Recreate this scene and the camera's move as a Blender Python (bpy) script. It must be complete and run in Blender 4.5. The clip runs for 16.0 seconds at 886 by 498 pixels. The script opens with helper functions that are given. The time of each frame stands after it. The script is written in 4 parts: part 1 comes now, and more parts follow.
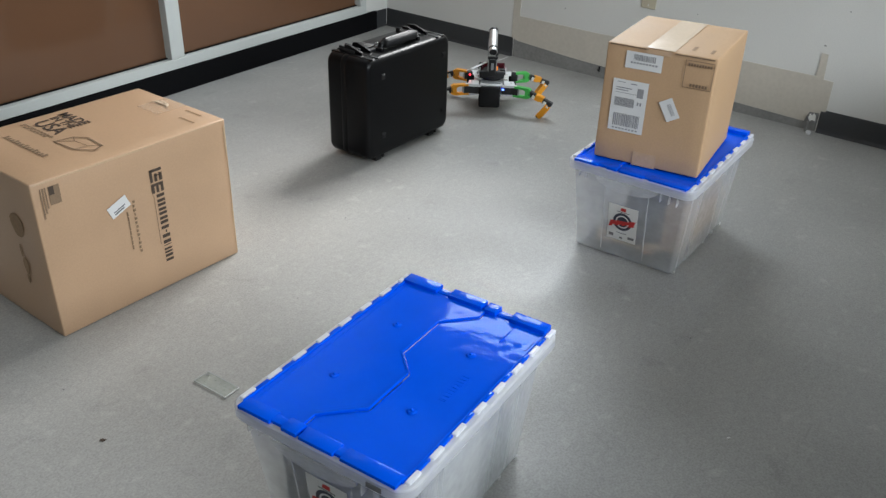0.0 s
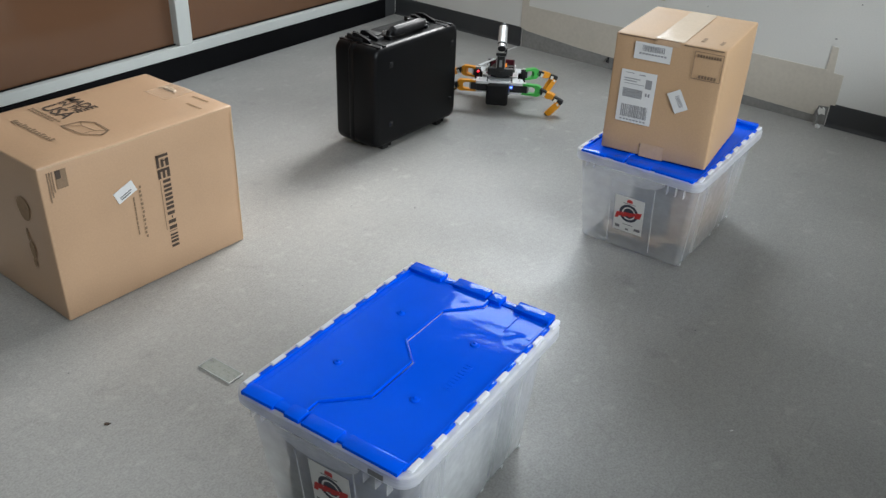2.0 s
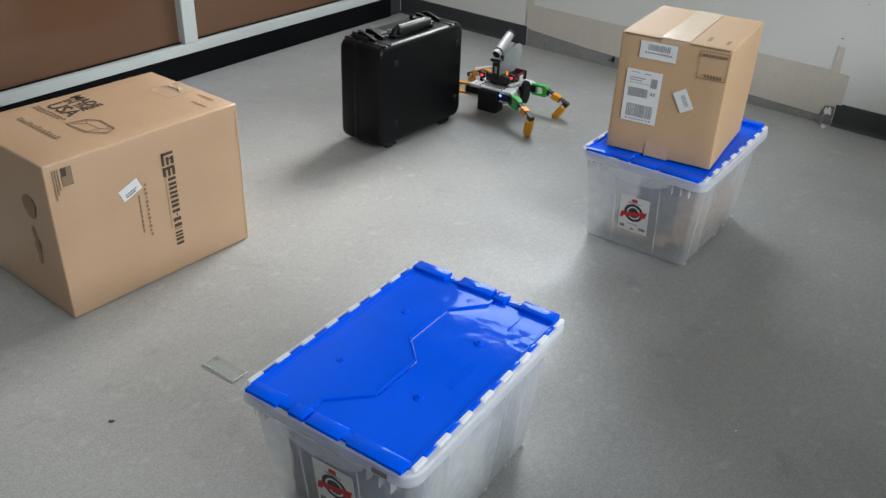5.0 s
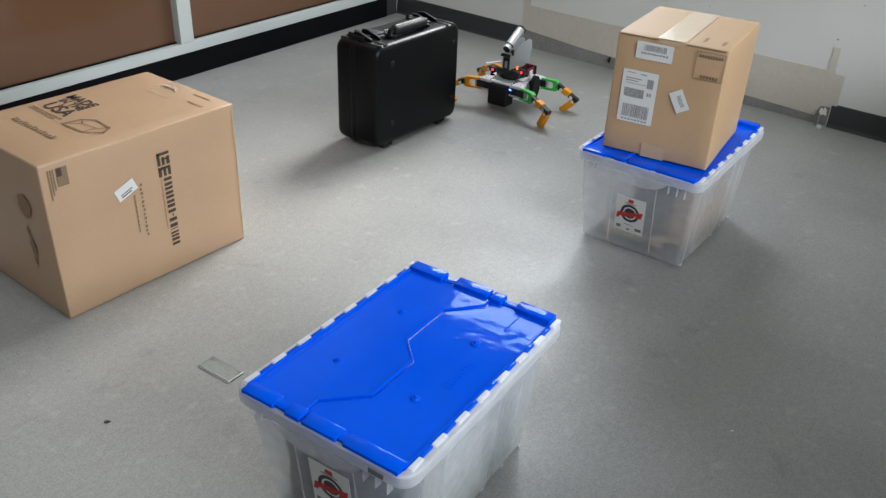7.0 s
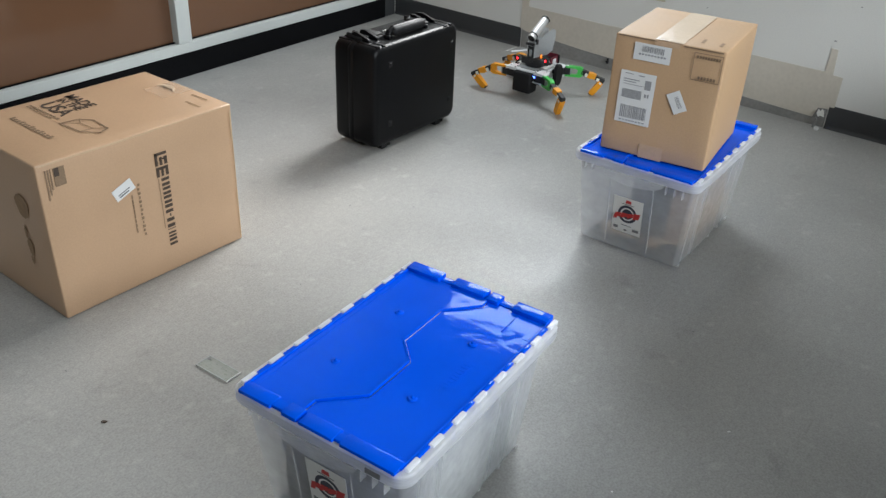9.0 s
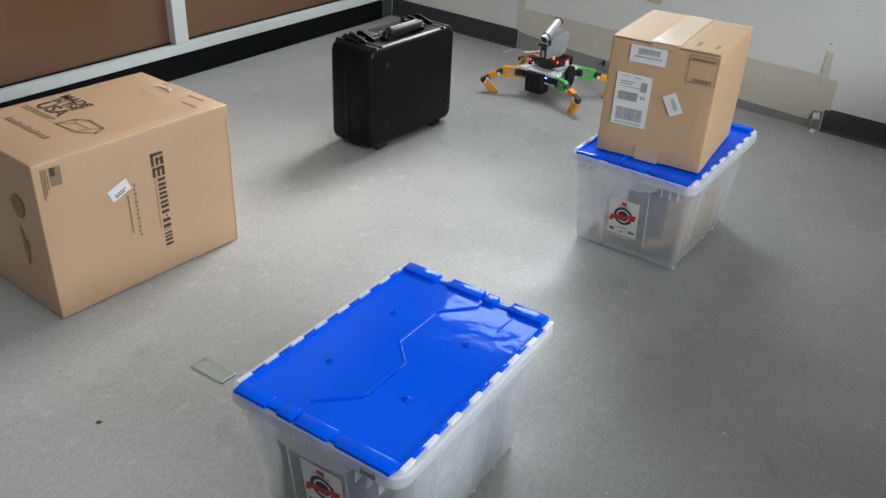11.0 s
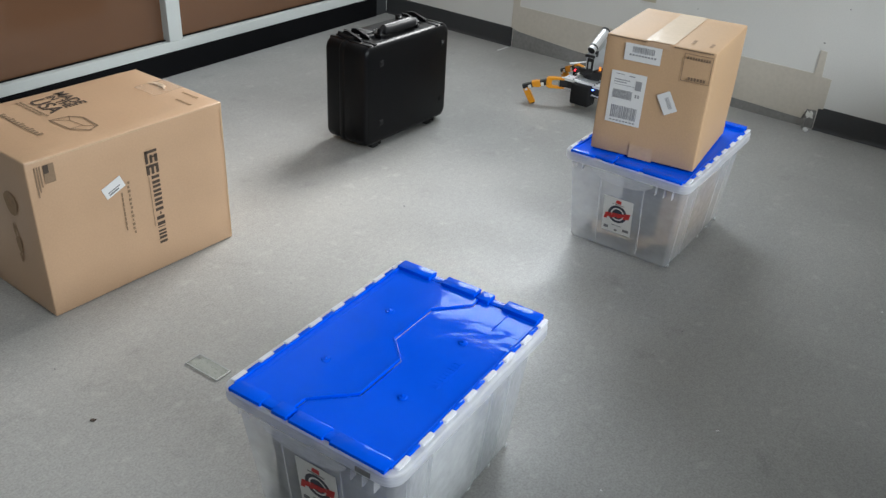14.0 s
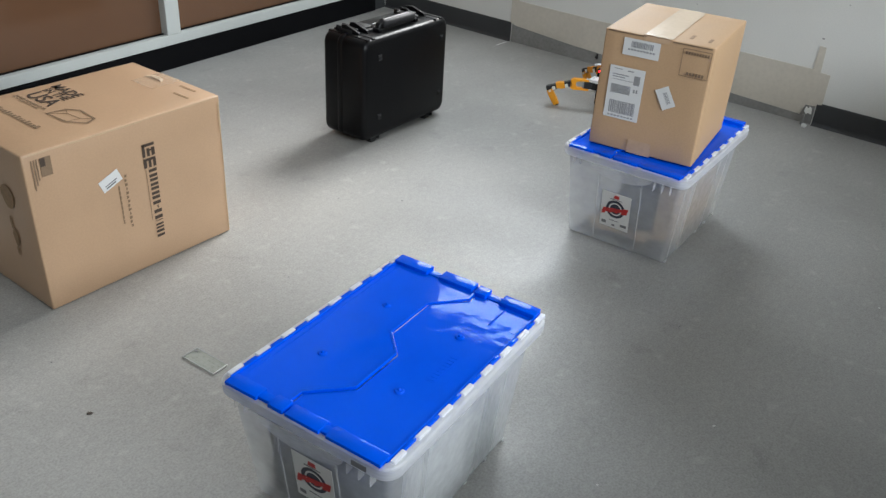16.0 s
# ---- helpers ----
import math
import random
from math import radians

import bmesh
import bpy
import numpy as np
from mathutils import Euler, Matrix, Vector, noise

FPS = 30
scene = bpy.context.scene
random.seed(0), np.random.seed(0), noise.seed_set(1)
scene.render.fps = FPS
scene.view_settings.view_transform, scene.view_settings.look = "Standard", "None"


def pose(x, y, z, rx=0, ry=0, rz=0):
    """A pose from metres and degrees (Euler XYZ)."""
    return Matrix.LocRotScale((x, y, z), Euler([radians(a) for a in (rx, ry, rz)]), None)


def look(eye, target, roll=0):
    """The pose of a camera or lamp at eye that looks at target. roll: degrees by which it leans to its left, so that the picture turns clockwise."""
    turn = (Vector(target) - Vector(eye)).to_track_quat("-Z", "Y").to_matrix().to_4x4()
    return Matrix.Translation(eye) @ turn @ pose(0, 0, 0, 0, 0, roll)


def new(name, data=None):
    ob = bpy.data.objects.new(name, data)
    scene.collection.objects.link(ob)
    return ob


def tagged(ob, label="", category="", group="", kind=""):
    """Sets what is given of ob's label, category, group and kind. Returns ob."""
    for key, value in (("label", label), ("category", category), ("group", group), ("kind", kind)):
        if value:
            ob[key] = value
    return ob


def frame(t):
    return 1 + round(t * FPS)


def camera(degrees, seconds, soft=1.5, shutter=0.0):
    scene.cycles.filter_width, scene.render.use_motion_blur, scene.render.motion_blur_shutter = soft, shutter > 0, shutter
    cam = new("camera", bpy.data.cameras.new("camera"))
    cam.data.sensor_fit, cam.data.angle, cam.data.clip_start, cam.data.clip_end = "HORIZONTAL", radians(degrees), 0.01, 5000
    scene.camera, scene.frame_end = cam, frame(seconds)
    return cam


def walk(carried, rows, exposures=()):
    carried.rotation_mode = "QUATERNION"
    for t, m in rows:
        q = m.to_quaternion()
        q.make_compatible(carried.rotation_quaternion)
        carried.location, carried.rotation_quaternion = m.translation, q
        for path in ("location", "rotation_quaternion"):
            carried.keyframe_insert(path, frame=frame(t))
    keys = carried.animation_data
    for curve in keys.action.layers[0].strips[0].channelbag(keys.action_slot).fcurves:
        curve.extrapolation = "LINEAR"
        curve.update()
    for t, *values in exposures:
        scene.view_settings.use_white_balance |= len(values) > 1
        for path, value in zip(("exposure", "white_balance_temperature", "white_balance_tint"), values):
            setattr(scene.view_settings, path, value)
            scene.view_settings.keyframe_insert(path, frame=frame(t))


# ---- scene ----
cam = camera(55.2, 16.0, soft=1.4)
walk(cam, [
    (0.0, pose(-0.0016, 0.0005, 1.3377, 60.335, -1.545, -54.459)),
    (0.5, pose(0.0003, -0.0005, 1.3366, 60.214, -1.651, -54.187)),
    (1.0, pose(-0.0000, -0.0024, 1.3345, 59.949, -1.810, -53.959)),
    (1.5, pose(0.0009, -0.0035, 1.3349, 59.732, -1.945, -53.788)),
    (2.0, pose(-0.0002, -0.0015, 1.3338, 59.667, -1.970, -53.732)),
    (2.5, pose(0.0000, -0.0027, 1.3331, 59.610, -1.933, -53.648)),
    (3.0, pose(-0.0004, -0.0005, 1.3322, 59.442, -1.998, -53.692)),
    (3.5, pose(-0.0010, -0.0014, 1.3335, 59.652, -1.885, -53.428)),
    (4.0, pose(-0.0007, -0.0015, 1.3325, 59.593, -1.956, -53.350)),
    (6.5, pose(0.0008, -0.0014, 1.3322, 59.683, -2.090, -53.487)),
    (7.0, pose(0.0000, -0.0000, 1.3322, 59.624, -2.139, -53.600)),
    (7.5, pose(0.0008, 0.0004, 1.3323, 59.508, -2.147, -53.591)),
    (8.0, pose(0.0007, -0.0019, 1.3305, 59.546, -2.270, -53.499)),
    (8.5, pose(0.0014, -0.0013, 1.3326, 59.632, -2.278, -53.582)),
    (9.0, pose(-0.0001, -0.0020, 1.3320, 59.685, -2.292, -53.658)),
    (11.5, pose(-0.0016, -0.0049, 1.3317, 59.813, -2.581, -53.808)),
    (12.0, pose(-0.0030, -0.0034, 1.3344, 59.755, -2.553, -53.940)),
    (12.5, pose(-0.0033, -0.0025, 1.3341, 59.673, -2.575, -53.896)),
    (13.0, pose(-0.0026, -0.0040, 1.3329, 59.694, -2.683, -53.944)),
    (13.5, pose(-0.0019, -0.0037, 1.3313, 59.670, -2.773, -54.043)),
    (14.0, pose(-0.0031, -0.0029, 1.3323, 59.674, -2.814, -54.115)),
    (14.5, pose(-0.0030, -0.0027, 1.3318, 59.599, -2.750, -54.090)),
    (15.0, pose(-0.0016, -0.0035, 1.3314, 59.449, -2.873, -54.099)),
    (15.5, pose(-0.0025, -0.0025, 1.3303, 59.370, -2.938, -54.084)),
    (16.0, pose(-0.0007, -0.0055, 1.3299, 59.351, -3.010, -54.096)),
], exposures=[(0.0, -0.26), (4.0, -0.26), (6.5, -0.19), (16.0, -0.20)])

# ---- light: daylight from a window high in the back wall ----
world = bpy.data.worlds.new("world")
scene.world = world
world.use_nodes = True
wn = world.node_tree.nodes
sky = wn.new("ShaderNodeTexSky")
sky.sky_type, sky.sun_disc, sky.sun_elevation, sky.sun_rotation = "NISHITA", False, radians(36.7), radians(90)
world.node_tree.links.new(sky.outputs[0], wn["Background"].inputs[0])
wn["Background"].inputs[1].default_value = 0.10

sun = new("sun", bpy.data.lights.new("sun", "SUN"))
sun.data.energy, sun.data.angle, sun.data.color = 4.2, radians(22), (1.0, 0.97, 0.93)
sun.matrix_world = look((12, 3.1, 7.3), (2.2, 2.1, 0))

# skylight that enters by the window's opening
WALL = pose(3.864, 2.264, 0, 0, 0, -2.98)      # back wall: local x outwards, local y along it to the corner


def daylight(m, width, height, watts):
    day = new("window_daylight", bpy.data.lights.new("window_daylight", "AREA"))
    day.data.shape, day.data.size, day.data.size_y = "RECTANGLE", width, height
    day.data.energy, day.data.color = watts, (0.88, 0.95, 1.0)
    day.matrix_world = m


daylight(WALL @ look((0.06, -0.18, 1.85), (-1.0, -0.18, 1.58)), 1.15, 1.22, 66)
daylight(look((1.10, -2.62, 1.85), (1.2, 0, 1.1)), 2.4, 1.3, 182)


# ---- materials ----
def material(name, color, rough=0.5, metal=0.0, dark=0.85, fine=400.0, bump=0.1, spec=0.5, depth=0.002, blotch=2.5):
    """Principled surface with variation at two scales and a fine relief. dark: how far the variation darkens."""
    m = bpy.data.materials.new(name)
    m.use_nodes = True
    nt, nodes = m.node_tree, m.node_tree.nodes
    p = nodes["Principled BSDF"]
    co = nodes.new("ShaderNodeTexCoord")
    big, small = nodes.new("ShaderNodeTexNoise"), nodes.new("ShaderNodeTexNoise")
    big.inputs["Scale"].default_value, big.inputs["Detail"].default_value = blotch, 4
    small.inputs["Scale"].default_value, small.inputs["Detail"].default_value = fine, 3
    both = nodes.new("ShaderNodeMath")
    both.operation = "ADD"
    ramp = nodes.new("ShaderNodeValToRGB")
    ramp.color_ramp.elements[1].position = 1.0
    half = nodes.new("ShaderNodeMath")
    half.operation, half.inputs[1].default_value = "MULTIPLY", 0.8
    ramp.color_ramp.elements[0].position = 0.55
    ramp.color_ramp.elements[0].color = (*[c * dark for c in color], 1)
    ramp.color_ramp.elements[1].color = (*color, 1)
    for n in (big, small):
        nt.links.new(co.outputs["Object"], n.inputs["Vector"])
    nt.links.new(big.outputs["Fac"], both.inputs[0])
    nt.links.new(small.outputs["Fac"], both.inputs[1])
    nt.links.new(both.outputs[0], half.inputs[0])
    nt.links.new(half.outputs[0], ramp.inputs[0])
    nt.links.new(ramp.outputs[0], p.inputs["Base Color"])
    p.inputs["Metallic"].default_value = metal
    p.inputs["Specular IOR Level"].default_value = spec
    rr = nodes.new("ShaderNodeMapRange")
    rr.inputs["To Min"].default_value, rr.inputs["To Max"].default_value = rough * 0.8, min(1, rough * 1.2)
    nt.links.new(big.outputs["Fac"], rr.inputs["Value"])
    nt.links.new(rr.outputs[0], p.inputs["Roughness"])
    if bump:
        b = nodes.new("ShaderNodeBump")
        b.inputs["Strength"].default_value, b.inputs["Distance"].default_value = bump, depth
        nt.links.new(small.outputs["Fac"], b.inputs["Height"])
        nt.links.new(b.outputs[0], p.inputs["Normal"])
    return m


def floor_material():
    """Grey speckled sheet flooring with scuffs."""
    m = bpy.data.materials.new("floor_vinyl")
    m.use_nodes = True
    nt, nodes = m.node_tree, m.node_tree.nodes
    p = nodes["Principled BSDF"]
    co = nodes.new("ShaderNodeTexCoord")

    def noise_node(scale, detail, lo, hi, a, b):
        n, r = nodes.new("ShaderNodeTexNoise"), nodes.new("ShaderNodeMapRange")
        n.inputs["Scale"].default_value, n.inputs["Detail"].default_value = scale, detail
        r.inputs["From Min"].default_value, r.inputs["From Max"].default_value = lo, hi
        r.inputs["To Min"].default_value, r.inputs["To Max"].default_value = a, b
        nt.links.new(co.outputs["Object"], n.inputs["Vector"])
        nt.links.new(n.outputs["Fac"], r.inputs["Value"])
        return n, r

    speck, speck_r = noise_node(190, 4, 0.34, 0.66, 0.87, 1.12)
    cloud, cloud_r = noise_node(1.9, 6, 0.3, 0.7, 0.88, 1.09)
    stain, stain_r = noise_node(60, 6, 0.3, 0.7, 0.93, 1.06)
    mul1, mul2 = nodes.new("ShaderNodeMath"), nodes.new("ShaderNodeMath")
    mul1.operation = mul2.operation = "MULTIPLY"
    nt.links.new(speck_r.outputs[0], mul1.inputs[0])
    nt.links.new(cloud_r.outputs[0], mul1.inputs[1])
    nt.links.new(mul1.outputs[0], mul2.inputs[0])
    nt.links.new(stain_r.outputs[0], mul2.inputs[1])
    # pale scuffs, in scattered dabs
    dab, dab_r = noise_node(17, 7, 0.60, 0.72, 0.0, 0.16)
    grime, grime_r = noise_node(8, 6, 0.62, 0.76, 0.0, -0.14)
    add1, add2 = nodes.new("ShaderNodeMath"), nodes.new("ShaderNodeMath")
    nt.links.new(dab_r.outputs[0], add1.inputs[0])
    nt.links.new(grime_r.outputs[0], add1.inputs[1])
    nt.links.new(add1.outputs[0], add2.inputs[0])
    nt.links.new(mul2.outputs[0], add2.inputs[1])
    tint = nodes.new("ShaderNodeMix")
    tint.data_type, tint.blend_type = "RGBA", "MULTIPLY"
    tint.inputs["Factor"].default_value = 1
    tint.inputs["A"].default_value = (0.340, 0.336, 0.320, 1)
    nt.links.new(add2.outputs[0], tint.inputs["B"])
    nt.links.new(tint.outputs["Result"], p.inputs["Base Color"])
    rough_n, rough_r = noise_node(3.5, 5, 0.3, 0.7, 0.40, 0.58)
    nt.links.new(rough_r.outputs[0], p.inputs["Roughness"])
    b = nodes.new("ShaderNodeBump")
    b.inputs["Strength"].default_value, b.inputs["Distance"].default_value = 0.08, 0.0008
    nt.links.new(speck.outputs["Fac"], b.inputs["Height"])
    nt.links.new(b.outputs[0], p.inputs["Normal"])
    return m


def clear_plastic(name, color, solid, rough=0.3, vary=0.25):
    """Milky see-through polypropylene: a share of light passes straight, the rest scatters."""
    m = bpy.data.materials.new(name)
    m.use_nodes = True
    nt, nodes = m.node_tree, m.node_tree.nodes
    p, out = nodes["Principled BSDF"], nodes["Material Output"]
    p.inputs["Base Color"].default_value = (*color, 1)
    p.inputs["Roughness"].default_value = rough
    clear, trans, mix1, mix2 = (nodes.new("ShaderNodeBsdfTransparent"), nodes.new("ShaderNodeBsdfTranslucent"),
                                nodes.new("ShaderNodeMixShader"), nodes.new("ShaderNodeMixShader"))
    trans.inputs[0].default_value = (*color, 1)
    n, r = nodes.new("ShaderNodeTexNoise"), nodes.new("ShaderNodeMapRange")
    n.inputs["Scale"].default_value, n.inputs["Detail"].default_value = 9, 5
    r.inputs["To Min"].default_value, r.inputs["To Max"].default_value = solid * (1 - vary), solid * (1 + vary)
    nt.links.new(n.outputs["Fac"], r.inputs["Value"])
    mix1.inputs[0].default_value = 0.5
    nt.links.new(p.outputs[0], mix1.inputs[1])
    nt.links.new(trans.outputs[0], mix1.inputs[2])
    nt.links.new(r.outputs[0], mix2.inputs[0])
    nt.links.new(clear.outputs[0], mix2.inputs[1])
    nt.links.new(mix1.outputs[0], mix2.inputs[2])
    nt.links.new(mix2.outputs[0], out.inputs[0])
    return m


def glow(name, color, strength):
    m = bpy.data.materials.new(name)
    m.use_nodes = True
    p = m.node_tree.nodes["Principled BSDF"]
    p.inputs["Base Color"].default_value = (*color, 1)
    p.inputs["Emission Color"].default_value = (*color, 1)
    p.inputs["Emission Strength"].default_value = strength
    return m


FLOOR = floor_material()
PAINT = material("wall_paint", (0.71, 0.705, 0.675), 0.6, dark=0.93, fine=180, bump=0.15)
GREYPAINT = material("grey_wall_paint", (0.25, 0.25, 0.25), 0.7, dark=0.93, fine=180, bump=0.15)
CEIL = material("ceiling_tile", (0.52, 0.52, 0.51), 0.9, dark=0.95)
BARE = material("bare_plaster", (0.59, 0.545, 0.47), 0.8, dark=0.90, fine=60, bump=0.3, blotch=5)
MIDGREY = material("mottled_grey", (0.265, 0.26, 0.25), 0.8, dark=0.75, fine=70, bump=0.4, blotch=9)
BASE = material("slate_rubber", (0.045, 0.047, 0.050), 0.5, dark=0.7, bump=0.05)
BLACKBASE = material("black_rubber", (0.005, 0.005, 0.006), 0.6, dark=0.7, bump=0.05, spec=0.07)
FRAME = material("window_frame_paint", (0.54, 0.565, 0.545), 0.45, dark=0.93, bump=0.05)
PANE = material("tinted_pane", (0.145, 0.074, 0.041), 0.08, dark=0.8, bump=0.0, blotch=1.2)
CARD = material("kraft_cardboard", (0.54, 0.347, 0.210), 0.38, dark=0.90, fine=200, bump=0.03, blotch=6, spec=0.75)
CARD2 = material("brown_cardboard", (0.56, 0.365, 0.212), 0.6, dark=0.90, fine=200, bump=0.03, blotch=6, spec=0.28)
CARD_EDGE = material("cardboard_edge", (0.60, 0.43, 0.27), 0.85, dark=0.8, fine=300)
INK = material("dark_ink", (0.075, 0.05, 0.035), 0.7, dark=0.7, fine=300, bump=0)
INKFAINT = material("rubbed_ink", (0.37, 0.235, 0.13), 0.75, dark=0.7, fine=80, bump=0)
INKSOFT = material("faded_ink", (0.27, 0.18, 0.11), 0.75, dark=0.75, fine=200, bump=0)
PAPER = material("label_paper", (0.74, 0.74, 0.73), 0.55, dark=0.93, bump=0.03)
GREYINK = material("grey_ink", (0.20, 0.20, 0.21), 0.6, dark=0.75, fine=300, bump=0)
LABELINK = material("label_print", (0.33, 0.33, 0.34), 0.6, dark=0.75, fine=300, bump=0)
REDINK = material("red_ink", (0.55, 0.03, 0.03), 0.5, dark=0.85, bump=0)
NAVYINK = material("navy_ink", (0.03, 0.035, 0.06), 0.5, dark=0.85, bump=0)
BLUE = material("blue_polypropylene", (0.0, 0.088, 0.79), 0.06, dark=0.92, fine=9.0, bump=0.50, blotch=5, spec=0.13, depth=0.004)
# tint colours the lid's reflections blue, in place of bluer window light
BLUE.node_tree.nodes["Principled BSDF"].inputs["Specular Tint"].default_value = (0.15, 0.72, 1.0, 1)
CLEAR = clear_plastic("clear_polypropylene", (0.95, 0.965, 0.975), 0.30)
RIBEDGE = clear_plastic("clear_polypropylene_edge", (0.95, 0.965, 0.975), 0.42)
RIM = clear_plastic("thick_clear_polypropylene", (0.96, 0.97, 0.98), 0.65)
KNUCKLE = clear_plastic("bright_clear_polypropylene", (0.97, 0.98, 0.99), 0.9, 0.2, 0.1)
# same clear tape twice: paler for the top's sheen, duller for the front
TAPE = material("packing_tape", (0.78, 0.62, 0.46), 0.22, dark=0.92, fine=90, bump=0.05, blotch=9)
SHADETAPE = material("shaded_packing_tape", (0.595, 0.405, 0.255), 0.25, dark=0.9, fine=90, bump=0.05, blotch=9)
CLEARTAPE = clear_plastic("thin_clear_tape", (0.84, 0.72, 0.58), 0.26, 0.08, 0.15)
HARD = material("black_hard_plastic", (0.0032, 0.0033, 0.0042), 0.34, dark=0.75, fine=500, bump=0.12, spec=0.19)
HARDPAD = material("grey_moulded_pad", (0.012, 0.012, 0.013), 0.58, dark=0.75, bump=0.1, spec=0.35)
RUBBER = material("black_rubber_foot", (0.01, 0.01, 0.01), 0.8, bump=0.2)
ORANGE = material("orange_print", (0.95, 0.385, 0.015), 0.40, dark=0.85, fine=300, bump=0.15)
GREEN = material("green_print", (0.075, 0.56, 0.10), 0.40, dark=0.85, fine=300, bump=0.15)
SERVO = material("servo_black", (0.018, 0.018, 0.02), 0.45, dark=0.7)
FOAM = material("black_foam", (0.006, 0.006, 0.007), 0.9, bump=0.6, fine=160)
WHITE = material("white_acrylic", (0.84, 0.85, 0.86), 0.3, dark=0.9, bump=0.03)
HORN = material("servo_horn", (0.84, 0.84, 0.80), 0.4, bump=0.03)
SILVER = material("silver_tube", (0.74, 0.74, 0.74), 0.4, metal=0.75, dark=0.92, bump=0.03)
PLATE = material("grey_acrylic", (0.36, 0.38, 0.39), 0.35, dark=0.88, bump=0.03)
SHEET = material("pale_sheet", (0.66, 0.66, 0.63), 0.5, dark=0.8, fine=60, bump=0.3)
PCB = material("red_circuit_board", (0.17, 0.014, 0.03), 0.4, dark=0.6, fine=90)
WIRE = material("magenta_wire", (0.36, 0.03, 0.17), 0.5)
SMOKE = clear_plastic("translucent_grey_acrylic", (0.62, 0.64, 0.65), 0.72, 0.2, 0.1)
GLASS = clear_plastic("smoked_glass", (0.74, 0.78, 0.73), 0.34, 0.1)
WOOD = material("pale_wood", (0.66, 0.48, 0.30), 0.6, dark=0.8, fine=60)
SLATE = material("grey_foam", (0.13, 0.155, 0.17), 0.8, dark=0.7, fine=60)
DARKGREY = material("dark_grey_plastic", (0.035, 0.04, 0.045), 0.4, dark=0.7, fine=60)
GREYBAG = material("grey_plastic_film", (0.42, 0.45, 0.46), 0.35, dark=0.75, fine=25, bump=0.6, depth=0.02)
PACK = material("white_packing_film", (0.86, 0.87, 0.87), 0.35, dark=0.8, fine=25, bump=0.7, depth=0.02)
REDLED, BLUELED, AMBERLED = glow("red_led", (1, 0.02, 0.03), 6), glow("blue_led", (0.1, 0.2, 1), 6), glow("amber_led", (1, 0.28, 0.02), 1.2)


# ---- builders ----
def box(bm, x0, x1, y0, y1, z0, z1, mi=0, bevel=0.0, segs=2, m=None):
    """A box between two corners, its edges rounded, moved by m."""
    old = set(bm.faces)
    vs = bmesh.ops.create_cube(bm, size=1.0)["verts"]
    bmesh.ops.scale(bm, vec=(x1 - x0, y1 - y0, z1 - z0), verts=vs)
    bmesh.ops.translate(bm, vec=((x0 + x1) / 2, (y0 + y1) / 2, (z0 + z1) / 2), verts=vs)
    if bevel:
        bmesh.ops.bevel(bm, geom=list({e for v in vs for e in v.link_edges}), offset=bevel, segments=segs, profile=0.5, affect="EDGES", clamp_overlap=True)
    faces = [f for f in bm.faces if f not in old]
    for f in faces:
        f.material_index = mi
    if m is not None:
        bmesh.ops.transform(bm, matrix=m, verts=list({v for f in faces for v in f.verts}))


def tube(bm, a, b, r0, r1=None, mi=0, n=16):
    """A closed round bar from a to b."""
    a, b = Vector(a), Vector(b)
    d = b - a
    m = Matrix.Translation((a + b) / 2) @ d.to_track_quat("Z", "Y").to_matrix().to_4x4()
    r = bmesh.ops.create_cone(bm, cap_ends=True, segments=n, radius1=r0, radius2=r0 if r1 is None else r1, depth=d.length, matrix=m)
    for f in {f for v in r["verts"] for f in v.link_faces}:
        f.material_index = mi


def prism(bm, pts, z0, z1, mi=0, bevel=0.0, m=None):
    """An outline in x and y, raised from z0 to z1."""
    old = set(bm.faces)
    low, top = [bm.verts.new((x, y, z0)) for x, y in pts], [bm.verts.new((x, y, z1)) for x, y in pts]
    n = len(pts)
    fs = [bm.faces.new(low[::-1]), bm.faces.new(top)]
    fs += [bm.faces.new((low[i], low[(i + 1) % n], top[(i + 1) % n], top[i])) for i in range(n)]
    bmesh.ops.recalc_face_normals(bm, faces=fs)
    if bevel:
        bmesh.ops.bevel(bm, geom=list(fs[1].edges), offset=bevel, segments=2, profile=0.5, affect="EDGES")
    fs = [f for f in bm.faces if f not in old]
    for f in fs:
        f.material_index = mi
    if m is not None:
        bmesh.ops.transform(bm, matrix=m, verts=list({v for f in fs for v in f.verts}))


def rounded(hx, hy, r, z, n=5):
    out = []
    for cx, cy, a0 in ((1, 1, 0), (-1, 1, 90), (-1, -1, 180), (1, -1, 270)):
        for i in range(n + 1):
            a = radians(a0 + 90 * i / n)
            out.append(((hx - r) * cx + r * math.cos(a), (hy - r) * cy + r * math.sin(a), z))
    return out


def loft(bm, loops, close_first=True, close_last=True, mi=0):
    rings = [[bm.verts.new(p) for p in loop] for loop in loops]
    n = len(rings[0])
    fs = []
    for a, b in zip(rings, rings[1:]):
        fs += [bm.faces.new((a[i], a[(i + 1) % n], b[(i + 1) % n], b[i])) for i in range(n)]
    if close_first:
        fs.append(bm.faces.new(rings[0][::-1]))
    if close_last:
        fs.append(bm.faces.new(rings[-1]))
    bmesh.ops.recalc_face_normals(bm, faces=fs)
    for f in fs:
        f.material_index = mi


